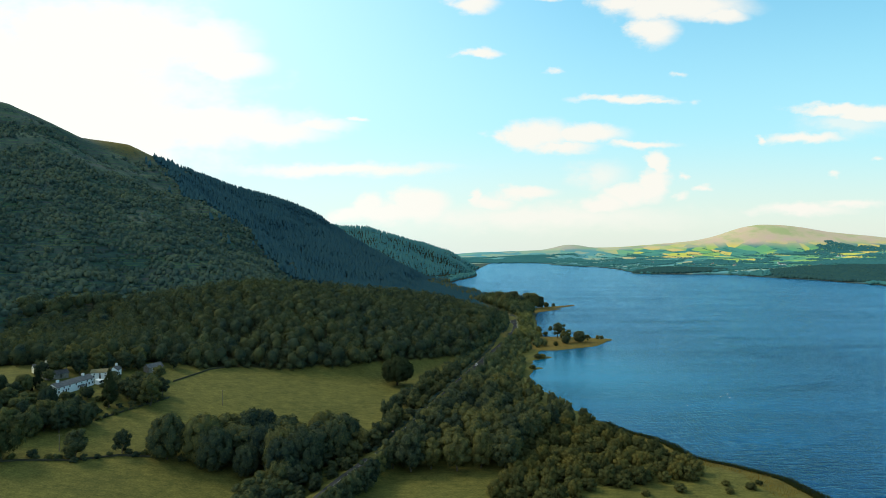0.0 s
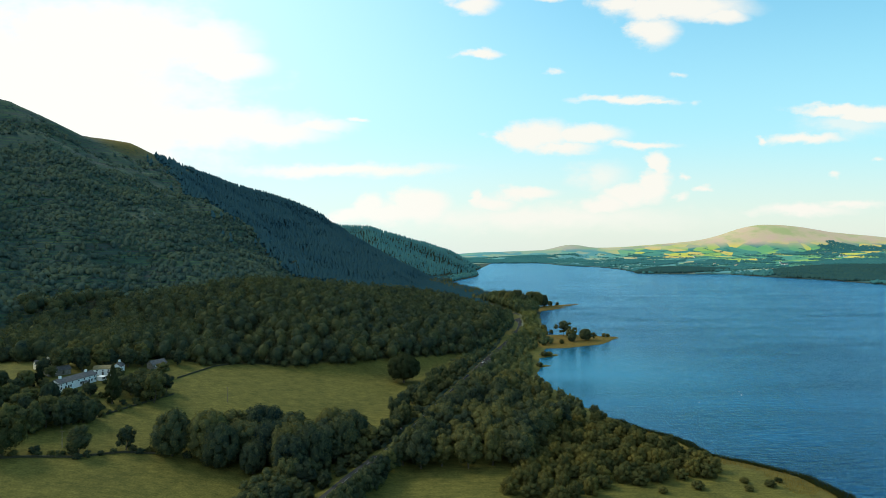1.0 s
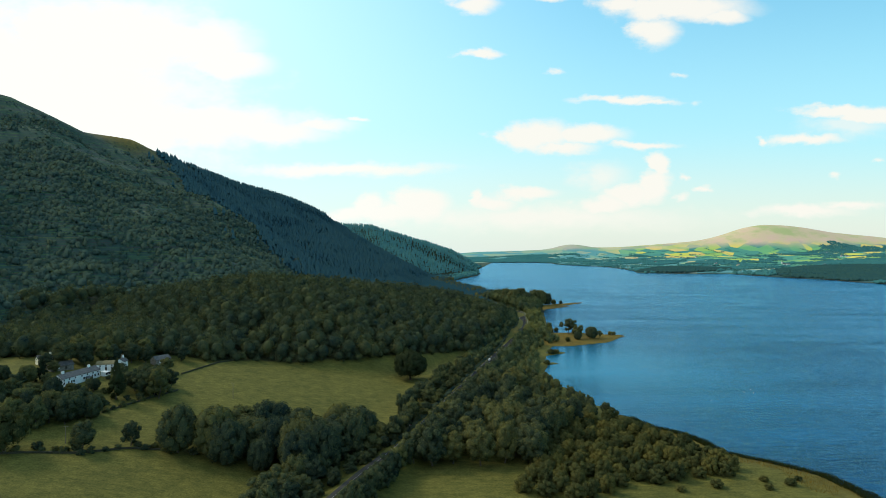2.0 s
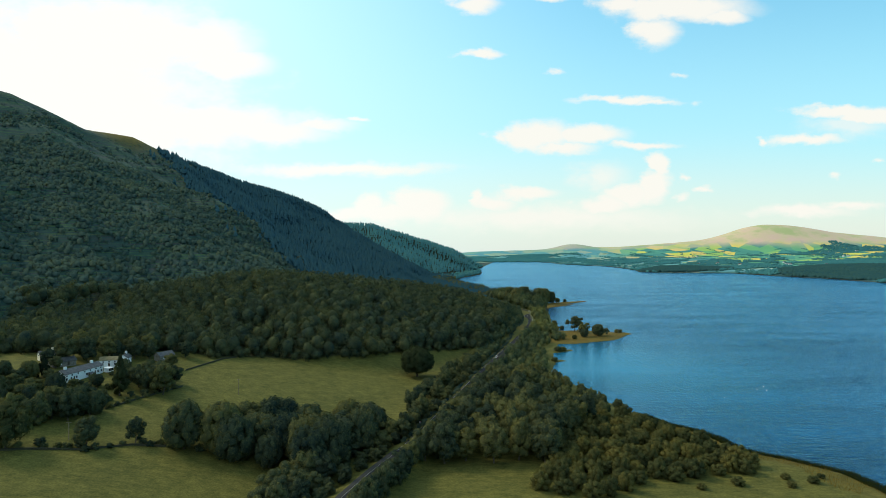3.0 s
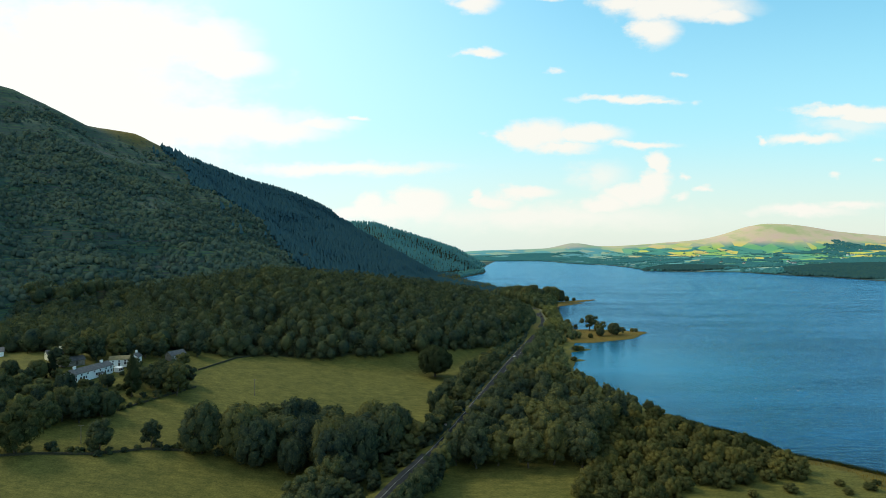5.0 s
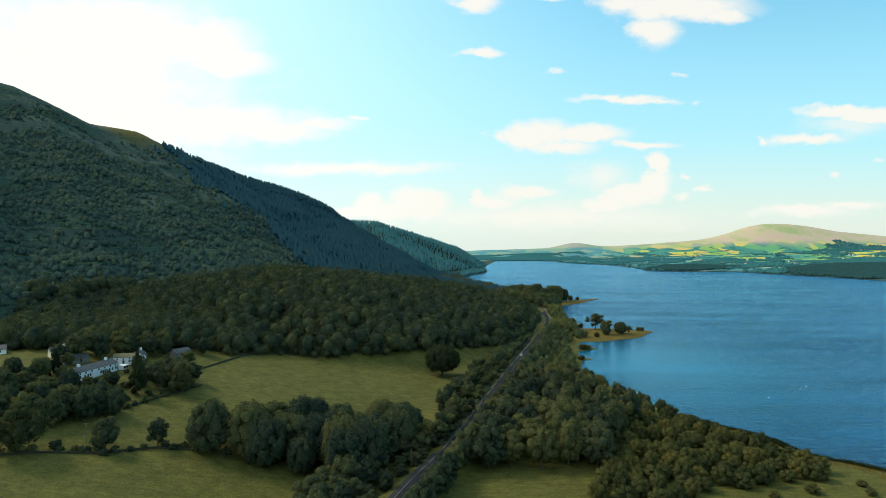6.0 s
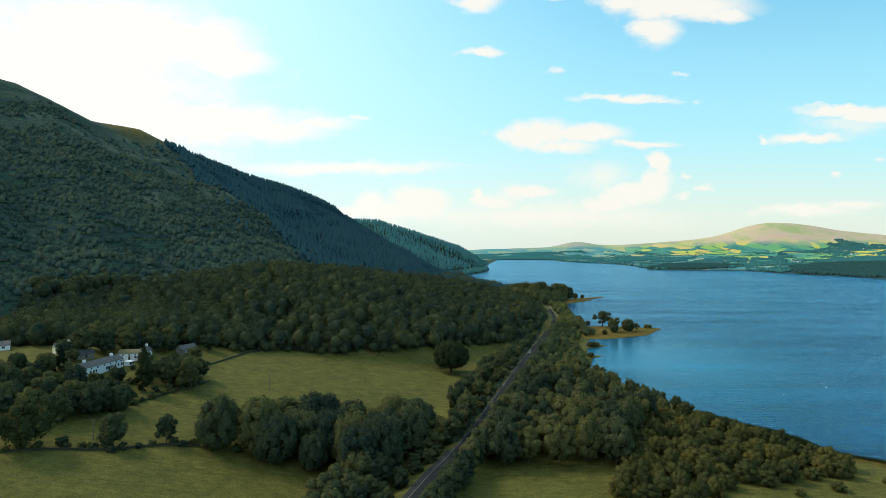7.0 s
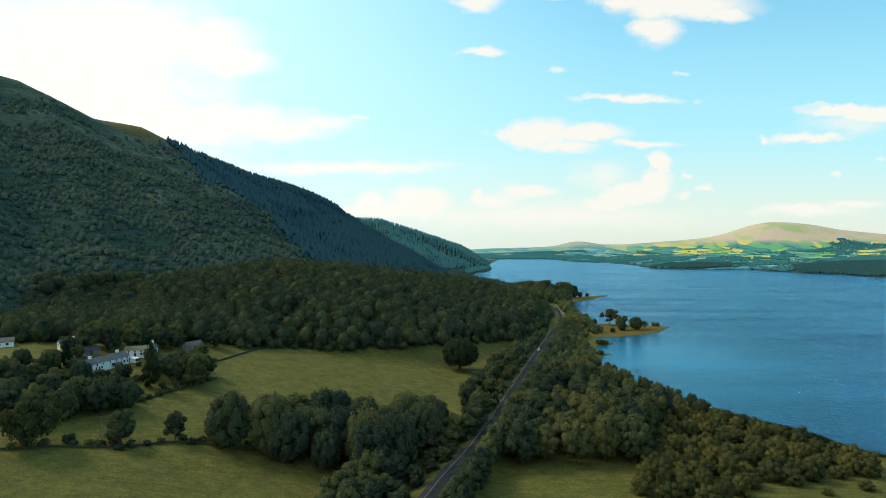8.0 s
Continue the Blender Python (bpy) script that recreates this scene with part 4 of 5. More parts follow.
def tuft(seed):
    rng = np.random.default_rng(seed)
    v, f = ICO[1]
    # normals lean upward so tufts shade flat, in place of haze
    return v * rng.uniform(0.72, 1.2, (len(v), 1)) * (0.5, 0.5, 0.56) + (0, 0, 0.42), v * 0.4 + (0, 0, 0.6), f


def spruce(seed, tiers=2, sides=6):
    rng = np.random.default_rng(seed)
    v, f = [], []
    for k in range(tiers):
        z0, z1 = 0.05 + 0.42 * k, 0.66 + 0.34 * k
        w = np.arange(sides) * 2 * np.pi / sides + rng.uniform(0, 6)
        r = 0.17 * (1 - 0.36 * k) * rng.uniform(0.75, 1.25, sides)
        n = len(v)
        v += [(a * math.cos(b), a * math.sin(b), z0 + rng.uniform(-0.04, 0.03)) for a, b in zip(r, w)] + [(0, 0, z1)]
        f += [(n + j, n + (j + 1) % sides, n + sides) for j in range(sides)]
    v = np.array(v)
    # upward normals give the spruces one even tone, as through haze
    return v, v * (2.0, 2.0, 0.0) + (0, 0, 0.6), np.array(f)


def forest(name, spots, models, mat, seed, talls, wides, label, category, sink=0.3):
    """Many trees in one mesh, each turned, sized and tinted by itself."""
    rng = np.random.default_rng(seed)
    V, N, T, K, n = [], [], [], [], 0
    z = height(spots[:, 0], spots[:, 1])
    for (x, y), z0 in zip(spots, z):
        v, q, t = models[rng.integers(len(models))]
        h, a = rng.uniform(*talls), rng.uniform(0, 6.283)
        w = h * rng.uniform(*wides)
        c, s = math.cos(a), math.sin(a)
        V.append(np.stack([(v[:, 0] * c - v[:, 1] * s) * w + x, (v[:, 0] * s + v[:, 1] * c) * w + y, v[:, 2] * h + z0 - sink], -1))
        N.append(np.stack([q[:, 0] * c - q[:, 1] * s, q[:, 0] * s + q[:, 1] * c, q[:, 2]], -1))
        T.append(t + n)
        K.append(rng.uniform(0.1, 0.9) + np.repeat(rng.uniform(-0.25, 0.25, len(v) // 3 + 1), 3)[:len(v)])
        n += len(v)
    me = mesh_of(name, np.concatenate(V), np.concatenate(T), mat, False, np.concatenate(K), np.concatenate(N))
    return tagged(new(name, me), label, category, kind="stuff")


def jittered(x0, x1, y0, y1, gap, seed, keep):
    """A loose grid of places, shuffled, where keep() holds."""
    rng = np.random.default_rng(seed)
    x, y = np.meshgrid(np.arange(x0, x1, gap), np.arange(y0, y1, gap * 0.9))
    x = x + (np.arange(x.shape[0]) % 2)[:, None] * gap / 2 + rng.uniform(-0.38, 0.38, x.shape) * gap
    y = y + rng.uniform(-0.38, 0.38, y.shape) * gap
    x, y = x.ravel(), y.ravel()
    k = keep(x, y)
    return np.stack([x[k], y[k]], -1)


BROAD = [template(300 + k, 1.0, 1.0, -0.04, 15, 0.28, 540, 0.034, 2, 0.62) for k in range(7)]
SMALL = [template(330 + k, 1.0, 1.0, -0.1, 3, 0.50, 36, 0.09, 1, 0.8, 0.4) for k in range(5)]
BUSH = [template(345 + k, 1.0, 1.0, -0.1, 3, 0.46, 30, 0.09, 1, 0.8, 0.6) for k in range(6)]
TUFT = [tuft(360 + k) for k in range(8)]
SPRUCE = [spruce(k) for k in range(6)]
on_knoll = lambda x, y: woodland(x, y) & (x > -300 - (y - 355) * 0.45) & (y < np.interp(x, [-470, -352, -298, -200, -120, -25, 60], [480, 530, 600, 655, 735, 815, 870])) & (x > -470)
spots = jittered(-480, 90, 330, 900, 10.6, 1, on_knoll)
forest("knoll_wood", spots, BROAD, LEAF_WOOD, 2, (11.5, 18.0), (0.88, 1.2), "dense dark olive oak wood covering the knoll", "wood")

spots = jittered(-480, 90, 330, 700, 6.4, 51, lambda x, y: on_knoll(x, y) & ~woodland(x, y - 11))
forest("wood_edge", spots, BROAD, LEAF_WOOD, 52, (5.0, 10.0), (0.95, 1.35), "low leafy fringe along the edge of the oak wood", "wood", 0.8)

# belts along the road and the shore, past the trees that stand singly
spit_at = lambda x, y: np.max([r - d for d, r in (ridge(s, x, y) for s in SPITS)], 0)
spots = jittered(-20, 110, 500, 900, 6.6, 30, lambda x, y: (along(ROAD, y) - x > 7.8) & (along(ROAD, y) - x < 25))
forest("roadside_belt", spots, BROAD, BELT_HAZE_LEAF, 31, (5, 9.5), (0.85, 1.1), "rounded trees in a belt beside the road", "wood")
spots = jittered(10, 150, 440, 1110, 7.6, 32, lambda x, y: (x - along(ROAD, y) > np.interp(y, [600, 680], [6.8, 7.6])) & (inland(x, y) > 6.5) & ((spit_at(x, y) < -5) | (x < np.interp(y, [560, 590, 700, 740, 900, 950], [95, 108, 106, 122, 128, 110]))))
verge = spots[(spots[:, 0] - along(ROAD, spots[:, 1]) < 16) & (spots[:, 1] < 620)]
forest("shore_belt", verge, BROAD, BELT_HAZE_LEAF, 37, (9.5, 12.5), (0.75, 0.95), "green trees close beside the road", "wood")
spots = spots[~((spots[:, 0] - along(ROAD, spots[:, 1]) < 16) & (spots[:, 1] < 620))]
for k, (a, b) in enumerate(((440, 640), (640, 860), (860, 1110))):
    some = spots[(spots[:, 1] >= a) & (spots[:, 1] < b)]
    forest("shore_belt", some, BROAD, BELT_HAZE_LEAF, 33 + k, ((5.5, 9.5), (9, 14), (17, 24))[k], (0.85, 1.1), "green trees between the road and the lake", "wood")

spots = jittered(-40, 110, 292, 900, 2.1, 40, lambda x, y: (np.abs(x - along(ROAD, y)) > 5.6) & (np.abs(x - along(ROAD, y)) < 8.6) & ~((y > 640) & (x > along(ROAD, y)) & (y < 880)))
forest("verge_brush", spots, TUFT, LEAF_WOOD, 41, (0.7, 2.0), (1.3, 2.0), "low green brush and ferns along the road verges", "undergrowth")


def fell_side(x, y):
    return (x < along(WEST_SHORE, y) - 14) & ((y > 620) | (x < -300)) & (woodland(x, y) | (y > 1150)) & ~on_knoll(x, y)


def scrubby(x, y):
    z = height(x, y)
    a, b = 0.66 * x + 0.75 * y, 0.66 * y - 0.75 * x
    cover = 1.20 + 0.8 * wobble(0.35 * a, b, 26.0, 11) + 0.4 * wobble(x, y, 90.0, 2) - (z - 120) / 150
    return fell_side(x, y) & ~needle_wood(x, y) & (np.random.default_rng(5).uniform(0, 1, x.shape) < np.clip(cover, 0.05, 1)) & (x < along(ROAD, y) - 18) & (ridge(FELL, x, y)[0] > 75)


spots = jittered(-900, 60, 400, 1260, 6.4, 3, scrubby)
forest("hillside_scrub", spots, BUSH, HAZE_HEATH, 4, (4.0, 8.5), (1.0, 1.7), "dark scrub oak and birch on the fell side", "scrub", 1.6)
spots = jittered(-1000, -420, 430, 1200, 6.0, 13, lambda x, y: fell_side(x, y) & ~needle_wood(x, y) & (np.random.default_rng(6).uniform(0, 1, x.shape) < 0.6) & (ridge(FELL, x, y)[0] > 40))
forest("heather", spots, TUFT, HAZE_HEATH, 14, (0.6, 1.5), (1.4, 2.8), "dark heather and bracken tufts on the upper fell", "heather")
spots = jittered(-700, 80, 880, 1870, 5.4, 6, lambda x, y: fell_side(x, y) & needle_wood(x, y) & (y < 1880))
forest("spruce_wood", spots, SPRUCE, HAZE_NEEDLE, 7, (13, 19), (1.5, 2.0), "dark blue-green spruce plantation on the fell", "wood", 4.0)
spots = jittered(-700, 150, 1880, 2760, 8.6, 8, lambda x, y: fell_side(x, y) & (height(x, y) > 8))
forest("headland_wood", spots, SPRUCE, HEADLAND_HAZE_LEAF, 9, (11, 17), (1.2, 1.7), "dark green conifer woods on the far headlands", "wood")
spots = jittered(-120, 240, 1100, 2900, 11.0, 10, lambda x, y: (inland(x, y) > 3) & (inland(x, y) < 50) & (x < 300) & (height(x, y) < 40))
for k, (leaf, near_by) in enumerate(((LEAF_WOOD, spots[:, 1] < 1750), (HEADLAND_HAZE_LEAF, spots[:, 1] >= 1750))):
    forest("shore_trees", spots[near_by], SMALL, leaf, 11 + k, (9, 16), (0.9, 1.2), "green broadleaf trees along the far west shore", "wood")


# ---- far shore: woods, hedges ----
def east_land(x, y):
    return (inland(x, y) > 4) & ((x > 480) & (y > 1300) | (y > 3790))


def east_point(x, y):
    return (np.hypot((x - 930) / 190, (y - 2330) / 110) < 1) | (np.hypot((x - 1430) / 330, (y - 1900) / 330) < 1)


def east_wood(x, y):
    sd = inland(x, y)
    point = east_point(x, y) | (np.hypot((x - 2050) / 300, (y - 2900) / 150) < 1)
    belt = (0.6 * wobble(x, y, 150.0, 12) + 0.6 * wobble(x, y, 47.0, 2) > np.interp(height(x, y), [16, 42, 60, 80], [0.22, 0.38, 0.6, 0.95])) & (height(x, y) < 105) & ~((x < 1300) & (y > 4450))
    strip = (sd < 26) & (wobble(x, y, 70.0, 3) > 0.5) | (y > 3800) & (y < 4500) & (x < 1000) & (wobble(x, y, 80.0, 7) > -0.2) | (np.hypot((x - 2900) / 420, (y - 4050) / 230) < 1 + 0.25 * wobble(x, y, 60.0, 5))
    gap = (np.hypot((x - 1160) / 130, (y - 2200) / 70) < 1) | (np.hypot((x - 860) / 70, (y - 2620) / 90) < 1) | (np.hypot((x - 1500) / 260, (y - 2480) / 90) < 1)
    return east_land(x, y) & (point | belt | strip) & ~gap


spots = jittered(480, 2000, 1300, 2600, 9.5, 15, lambda x, y: east_wood(x, y) & east_point(x, y))
forest("point_wood", spots, TUFT, FAR_HAZE_LEAF, 19, (7, 11), (1.1, 1.6), "dark blue-green woods on the points of the far shore", "wood")
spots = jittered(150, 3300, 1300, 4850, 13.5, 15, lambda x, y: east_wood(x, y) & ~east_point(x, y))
forest("east_woods", spots, TUFT, DISTANT_HAZE_LEAF, 16, (6, 10), (1.5, 2.2), "blue-green woods on the far shore", "wood")
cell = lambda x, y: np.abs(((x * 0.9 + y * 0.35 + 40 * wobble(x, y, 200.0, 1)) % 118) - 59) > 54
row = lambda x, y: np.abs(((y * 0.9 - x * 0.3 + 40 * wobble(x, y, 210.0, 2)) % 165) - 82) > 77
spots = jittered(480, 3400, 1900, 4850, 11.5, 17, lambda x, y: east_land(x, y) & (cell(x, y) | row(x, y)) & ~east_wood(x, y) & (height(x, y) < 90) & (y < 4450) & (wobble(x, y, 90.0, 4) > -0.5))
forest("east_hedges", spots, TUFT, DISTANT_HAZE_LEAF, 18, (2.5, 5.5), (1.8, 3.0), "hedgerows and field trees on the far shore", "hedge")

# ---- reeds and tall grass on the bank ----
def blades(name, spots, mat, seed, talls, label, category):
    rng = np.random.default_rng(seed)
    z = np.maximum(height(spots[:, 0], spots[:, 1]), -0.25)
    n = len(spots)
    a, h, w = rng.uniform(0, 6.283, n), rng.uniform(*talls, n), rng.uniform(0.05, 0.12, n)
    dx, dy = np.cos(a), np.sin(a)
    lean = rng.normal(0, 0.25, (n, 2)) * h[:, None]
    p = np.c_[spots, z]
    v = np.stack([p - np.c_[dx * w, dy * w, 0 * w], p + np.c_[dx * w, dy * w, 0 * w], p + np.c_[lean, h]], 1).reshape(-1, 3)
    me = mesh_of(name, v, np.arange(3 * n).reshape(-1, 3), mat, False, np.repeat(rng.uniform(0, 1, n), 3))
    return tagged(new(name, me), label, category, kind="stuff")


spots = jittered(60, 175, 225, 350, 0.3, 20, lambda x, y: (inland(x, y) > -5.5) & (inland(x, y) < 1.6))
blades("reeds", spots, REED, 21, (0.9, 1.9), "dark green reeds fringing the lake bank", "reeds")
straw_at = lambda x, y: np.max([r - d for d, r in (ridge(s, x, y) for s in SPITS[:3])], 0)
spots = jittered(60, 240, 560, 1070, 1.3, 22, lambda x, y: (straw_at(x, y) > -2) & (x > 100) & (inland(x, y) > 0.4) & (inland(x, y) < 40))
blades("spit_grass", spots, STRAW, 23, (0.5, 1.2), "dry straw-coloured grass on the spits", "grass")
spots = jittered(60, 165, 228, 335, 0.8, 24, lambda x, y: (inland(x, y) > 1.0) & (inland(x, y) < 16) & (wobble(x, y, 6.0, 4) > -0.2))
blades("bank_grass", spots, STRAW, 25, (0.5, 1.1), "dry grass on the lake bank", "grass")

# ---- farm buildings ----
def gable_body(length, depth, eave, ridge_z):
    """Walls with gable ends, long side along y, foot below the ground."""
    x, y = depth / 2, length / 2
    v = [(-x, -y, -1.5), (x, -y, -1.5), (x, y, -1.5), (-x, y, -1.5), (-x, -y, eave), (x, -y, eave), (x, y, eave), (-x, y, eave), (0, -y, ridge_z), (0, y, ridge_z)]
    bm = bmesh.new()
    b = [bm.verts.new(p) for p in v]
    for f in ((0, 1, 5, 8, 4), (1, 2, 6, 5), (2, 3, 7, 9, 6), (3, 0, 4, 7), (5, 6, 9, 8), (7, 4, 8, 9), (3, 2, 1, 0)):
        bm.faces.new([b[k] for k in f])
    return bm


def roof_slab(length, depth, eave, ridge_z, side, over=0.35, thick=0.2):
    """One sloping half of a roof."""
    x, y, rise = depth / 2 + over, length / 2 + over, (ridge_z - eave) / (depth / 2)
    low = eave - over * rise + 0.06
    bm = bmesh.new()
    p = [(0, -y, ridge_z + 0.06), (0, y, ridge_z + 0.06), (side * x, y, low), (side * x, -y, low)]
    top, under = [bm.verts.new((a, b, c + thick)) for a, b, c in p], [bm.verts.new(q) for q in p]
    bm.faces.new(top), bm.faces.new(under[::-1])
    for k in range(4):
        bm.faces.new([top[k], under[k], under[(k + 1) % 4], top[(k + 1) % 4]])
    return bm


def block(name, sx, sy, sz, mat, parent, at, label="", bevel=0.0):
    bm = bmesh.new()
    box_bm(bm, sx, sy, sz)
    return part(name, from_bm(name, bm, mat, bevel), parent, label, at)


def house(name, label, x, y, turn, length, depth, eave, ridge_z, wall, roof, windows=(), doors=(), chimneys=(), ends=()):
    """windows: along, up, width, height on the long side that faces +x before the turn; doors: along; chimneys: along; ends: up to the gable at -y."""
    h = empty(name)
    part("wall", from_bm("wall", gable_body(length, depth, eave, ridge_z), wall), h)
    for side in (-1, 1):
        part("roof", from_bm("roof", roof_slab(length, depth, eave, ridge_z, side), roof), h)
    spots = [(depth / 2, a, up, w, t, 0) for a, up, w, t in windows] + [(a, -length / 2, up, w, t, -90) for a, up, w, t in ends]
    for px, py, up, w, t, r in spots:
        win = block("window", 0.10, w + 0.24, t + 0.24, PAINT, h, pose(px, py, up, 0, 0, r), "white painted window frame")
        block("pane", 0.06, w / 2 - 0.04, t, GLASS, win, pose(0.04, -w / 4, 0.12))
        block("pane", 0.06, w / 2 - 0.04, t, GLASS, win, pose(0.04, w / 4, 0.12))
        block("sill", 0.22, w + 0.4, 0.08, PAINT, win, pose(0.06, 0, -0.05))
    for a in doors:
        block("door", 0.12, 1.0, 2.05, DARKWOOD, h, pose(depth / 2, a, 0.0), "dark timber door")
    for a in chimneys:
        c = block("chimney", 0.9, 1.4, 1.9, wall, h, pose(0, a, ridge_z - 0.5))
        for k in (-0.35, 0.35):
            bm = bmesh.new()
            bmesh.ops.create_cone(bm, cap_ends=True, segments=10, radius1=0.16, radius2=0.13, depth=0.5)
            part("chimney_pot", from_bm("chimney_pot", bm, STONE), c, at=pose(0, k, 2.1))
    h.matrix_basis = pose(x, y, float(height(x, y)) + 0.05, 0, 0, turn)
    return tagged(h, label, "house")


# long white farmhouse
house("farmhouse", "long white rendered farmhouse with slate roof and two chimneys", -212.3, 333.5, -10, 26, 6.5, 3.9, 5.9, WHITEWASH, SLATE,
      [(a, 2.5, 0.9, 0.85) for a in (-12, -8.5, -4.5, 0, 4, 8, 11.5)] + [(a, 0.7, 1.0, 1.2) for a in (-12, -9, -5.5, 1.5, 5, 9.5, 12)], (-7, 3.2, 7.5), (-9.5, 8.5), [(-1.2, 2.7, 0.9, 1.0), (1.2, 0.7, 0.9, 1.1)])
porch = empty("porch")
block("porch_roof", 2.6, 3.6, 0.18, SLATE, porch, pose(0, 0, 2.4, 0, 8, 0), "slate lean-to roof")
for a in (-1.5, 0, 1.5):
    block("porch_post", 0.14, 0.14, 2.4, DARKWOOD, porch, pose(1.0, a, 0))
block("bench", 0.5, 3.0, 0.45, DARKWOOD, porch, pose(-0.4, 0, 0))
porch.matrix_basis = pose(-207.3, 336, float(height(-207.3, 336)), 0, 0, -10)
tagged(porch, "dark slate-roofed porch against the white farmhouse", "porch")
sunroom = empty("sunroom")
block("base_wall", 3.4, 3.6, 0.7, WHITEWASH, sunroom, pose(0, 0, 0))
for a in (-1.2, 0, 1.2):
    block("pane", 0.08, 1.0, 1.5, GLASS, sunroom, pose(1.65, a, 0.75))
for a in (-1.72, -0.6, 0.6, 1.72):
    block("mullion", 0.14, 0.14, 1.6, PAINT, sunroom, pose(1.62, a, 0.7))
block("roof", 3.8, 4.0, 0.16, PAINT, sunroom, pose(0, 0, 2.3, 0, 5, 0), "white flat roof")
block("back_wall", 3.0, 3.4, 1.6, WHITEWASH, sunroom, pose(-0.1, 0, 0.7))
sunroom.matrix_basis = pose(-205.5, 349, float(height(-205.5, 349)), 0, 0, -10)
tagged(sunroom, "white glazed sunroom with a flat roof beside the farmhouse", "sunroom")
house("house", "white two-storey house with a mossy roof behind the farm", -210.5, 359.5, -72, 10.0, 5.5, 3.7, 5.3, WHITEWASH, MOSSY,
      [(a, 2.35, 0.8, 0.8) for a in (-3, 0, 3)] + [(a, 0.8, 1.0, 1.2) for a in (-3.4, 3)], (0,), ())
house("house", "white gabled house half hidden behind a tall tree", -206.5, 368, 12, 7, 5.0, 3.7, 5.6, WHITEWASH, SLATE, [(a, 2.35, 0.8, 0.8) for a in (-2, 2)], (0,), (2.2,), [(0, 2.4, 0.8, 0.8)])
house("cottage", "small cream cottage with a chimney under trees", -244.5, 355, -40, 8, 5.2, 3.3, 5.1, CREAM, SLATE, [(a, 2.1, 0.8, 0.7) for a in (-2.5, 1.5)] + [(2.5, 0.7, 0.9, 1.0)], (-0.5,), (3.0,), [(0, 2.4, 0.8, 0.8)])
house("outhouse", "low grey slate-roofed outhouse beside the farm", -231, 348, -35, 12, 6, 2.4, 4.2, STONE, SLATE, [(-2, 0.9, 0.8, 0.8)], (2,), ())
house("barn", "grey field-stone barn with a slate roof", -191.5, 386, -30, 10, 6.0, 3.3, 5.4, STONE, SLATE, [(-2.5, 1.6, 0.6, 0.8)], (1.0,), ())
house("bungalow", "long white bungalow with a grey roof at the wood's edge", -287, 360, -53, 17, 6.5, 2.7, 4.6, WHITEWASH, SLATE, [(a, 0.9, 1.3, 1.1) for a in (-6, -2.5, 2, 5.5)], (0,), ())


# ---- field walls ----
def field_wall(points, seed, label):
    """A dry-stone wall of single stones on a line of corners."""
    rng = random.Random(seed)
    wall = tagged(empty("field_wall"), label, "wall", kind="structure")
    stones = []
    for k in range(4):
        bm = bmesh.new()
        for v in box_bm(bm, 1.0, 0.5, 0.45):
            v.co += Vector((rng.uniform(-0.08, 0.08), rng.uniform(-0.07, 0.07), rng.uniform(-0.06, 0.06)))
        stones.append(from_bm("stone", bm, DARK_STONE))
    for a, b in zip(points, points[1:]):
        n = int(math.dist(a, b) / 1.02)
        turn = math.degrees(math.atan2(b[1] - a[1], b[0] - a[0]))
        for k in range(n):
            for course in range(2):
                s = (k + 0.5 + 0.4 * course) / n
                x, y = a[0] + (b[0] - a[0]) * s, a[1] + (b[1] - a[1]) * s
                part("stone", rng.choice(stones), wall, at=pose(x, y, float(height(x, y)) - 0.08 + 0.44 * course, rng.uniform(-5, 5), 0, turn + rng.uniform(-6, 6)))
    return wall


# first two walls stand in for hedges
field_wall([(-196, 237), (-179, 247), (-162, 253), (-147, 264), (-128, 269)], 1, "low dark dry-stone wall in place of a hedge between two fields")
field_wall([(-177, 296), (-169, 321), (-161, 343)], 2, "low dry-stone wall in place of a hedge along the garden")
field_wall([(-172, 372), (-163, 408), (-154, 422)], 3, "low dry-stone wall below the wood")


# ---- poles, sign, cars, buoys ----
def telegraph_pole(x, y, tall, arms):
    pole = empty("telegraph_pole")
    v, f = tube([(0, 0, -0.5), (0, 0, tall * 0.5), (0, 0, tall)], [0.17, 0.15, 0.12], 8)
    part("pole", mesh_of("pole", v, f, POLEWOOD, True), pole)
    for k in range(arms):
        arm = block("crossarm", 1.9, 0.12, 0.14, POLEWOOD, pole, pose(0, 0.12, tall - 0.35 - 0.6 * k))
        for a in (-0.8, 0.0, 0.8):
            bm = bmesh.new()
            bmesh.ops.create_cone(bm, cap_ends=True, segments=8, radius1=0.07, radius2=0.05, depth=0.22)
            part("insulator", from_bm("insulator", bm, STONE), arm, at=pose(a, 0, 0.24))
    pole.matrix_basis = pose(x, y, float(height(x, y)), 0, 0, plant_rng.uniform(-20, 20))
    return tagged(pole, "weathered wooden telegraph pole in the meadow", "pole", "telegraph poles")


telegraph_pole(-130, 344, 9.0, 1)
telegraph_pole(-171, 260, 7.5, 1)
telegraph_pole(-44, 493, 8.5, 2)
telegraph_pole(-243, 378, 9.0, 1)

sign = empty("road_sign")
v, f = tube([(0, 0, -0.4), (0, 0, 2.6)], [0.05, 0.05], 8)
part("post", mesh_of("post", v, f, METAL, True), sign, "grey steel post")


def plate(corners, thick):
    bm = bmesh.new()
    a, b = [bm.verts.new((x, -thick / 2, z)) for x, z in corners], [bm.verts.new((x, thick / 2, z)) for x, z in corners]
    bm.faces.new(a), bm.faces.new(b[::-1])
    for k in range(len(a)):
        bm.faces.new([a[k], b[k], b[(k + 1) % len(a)], a[(k + 1) % len(a)]])
    return bm


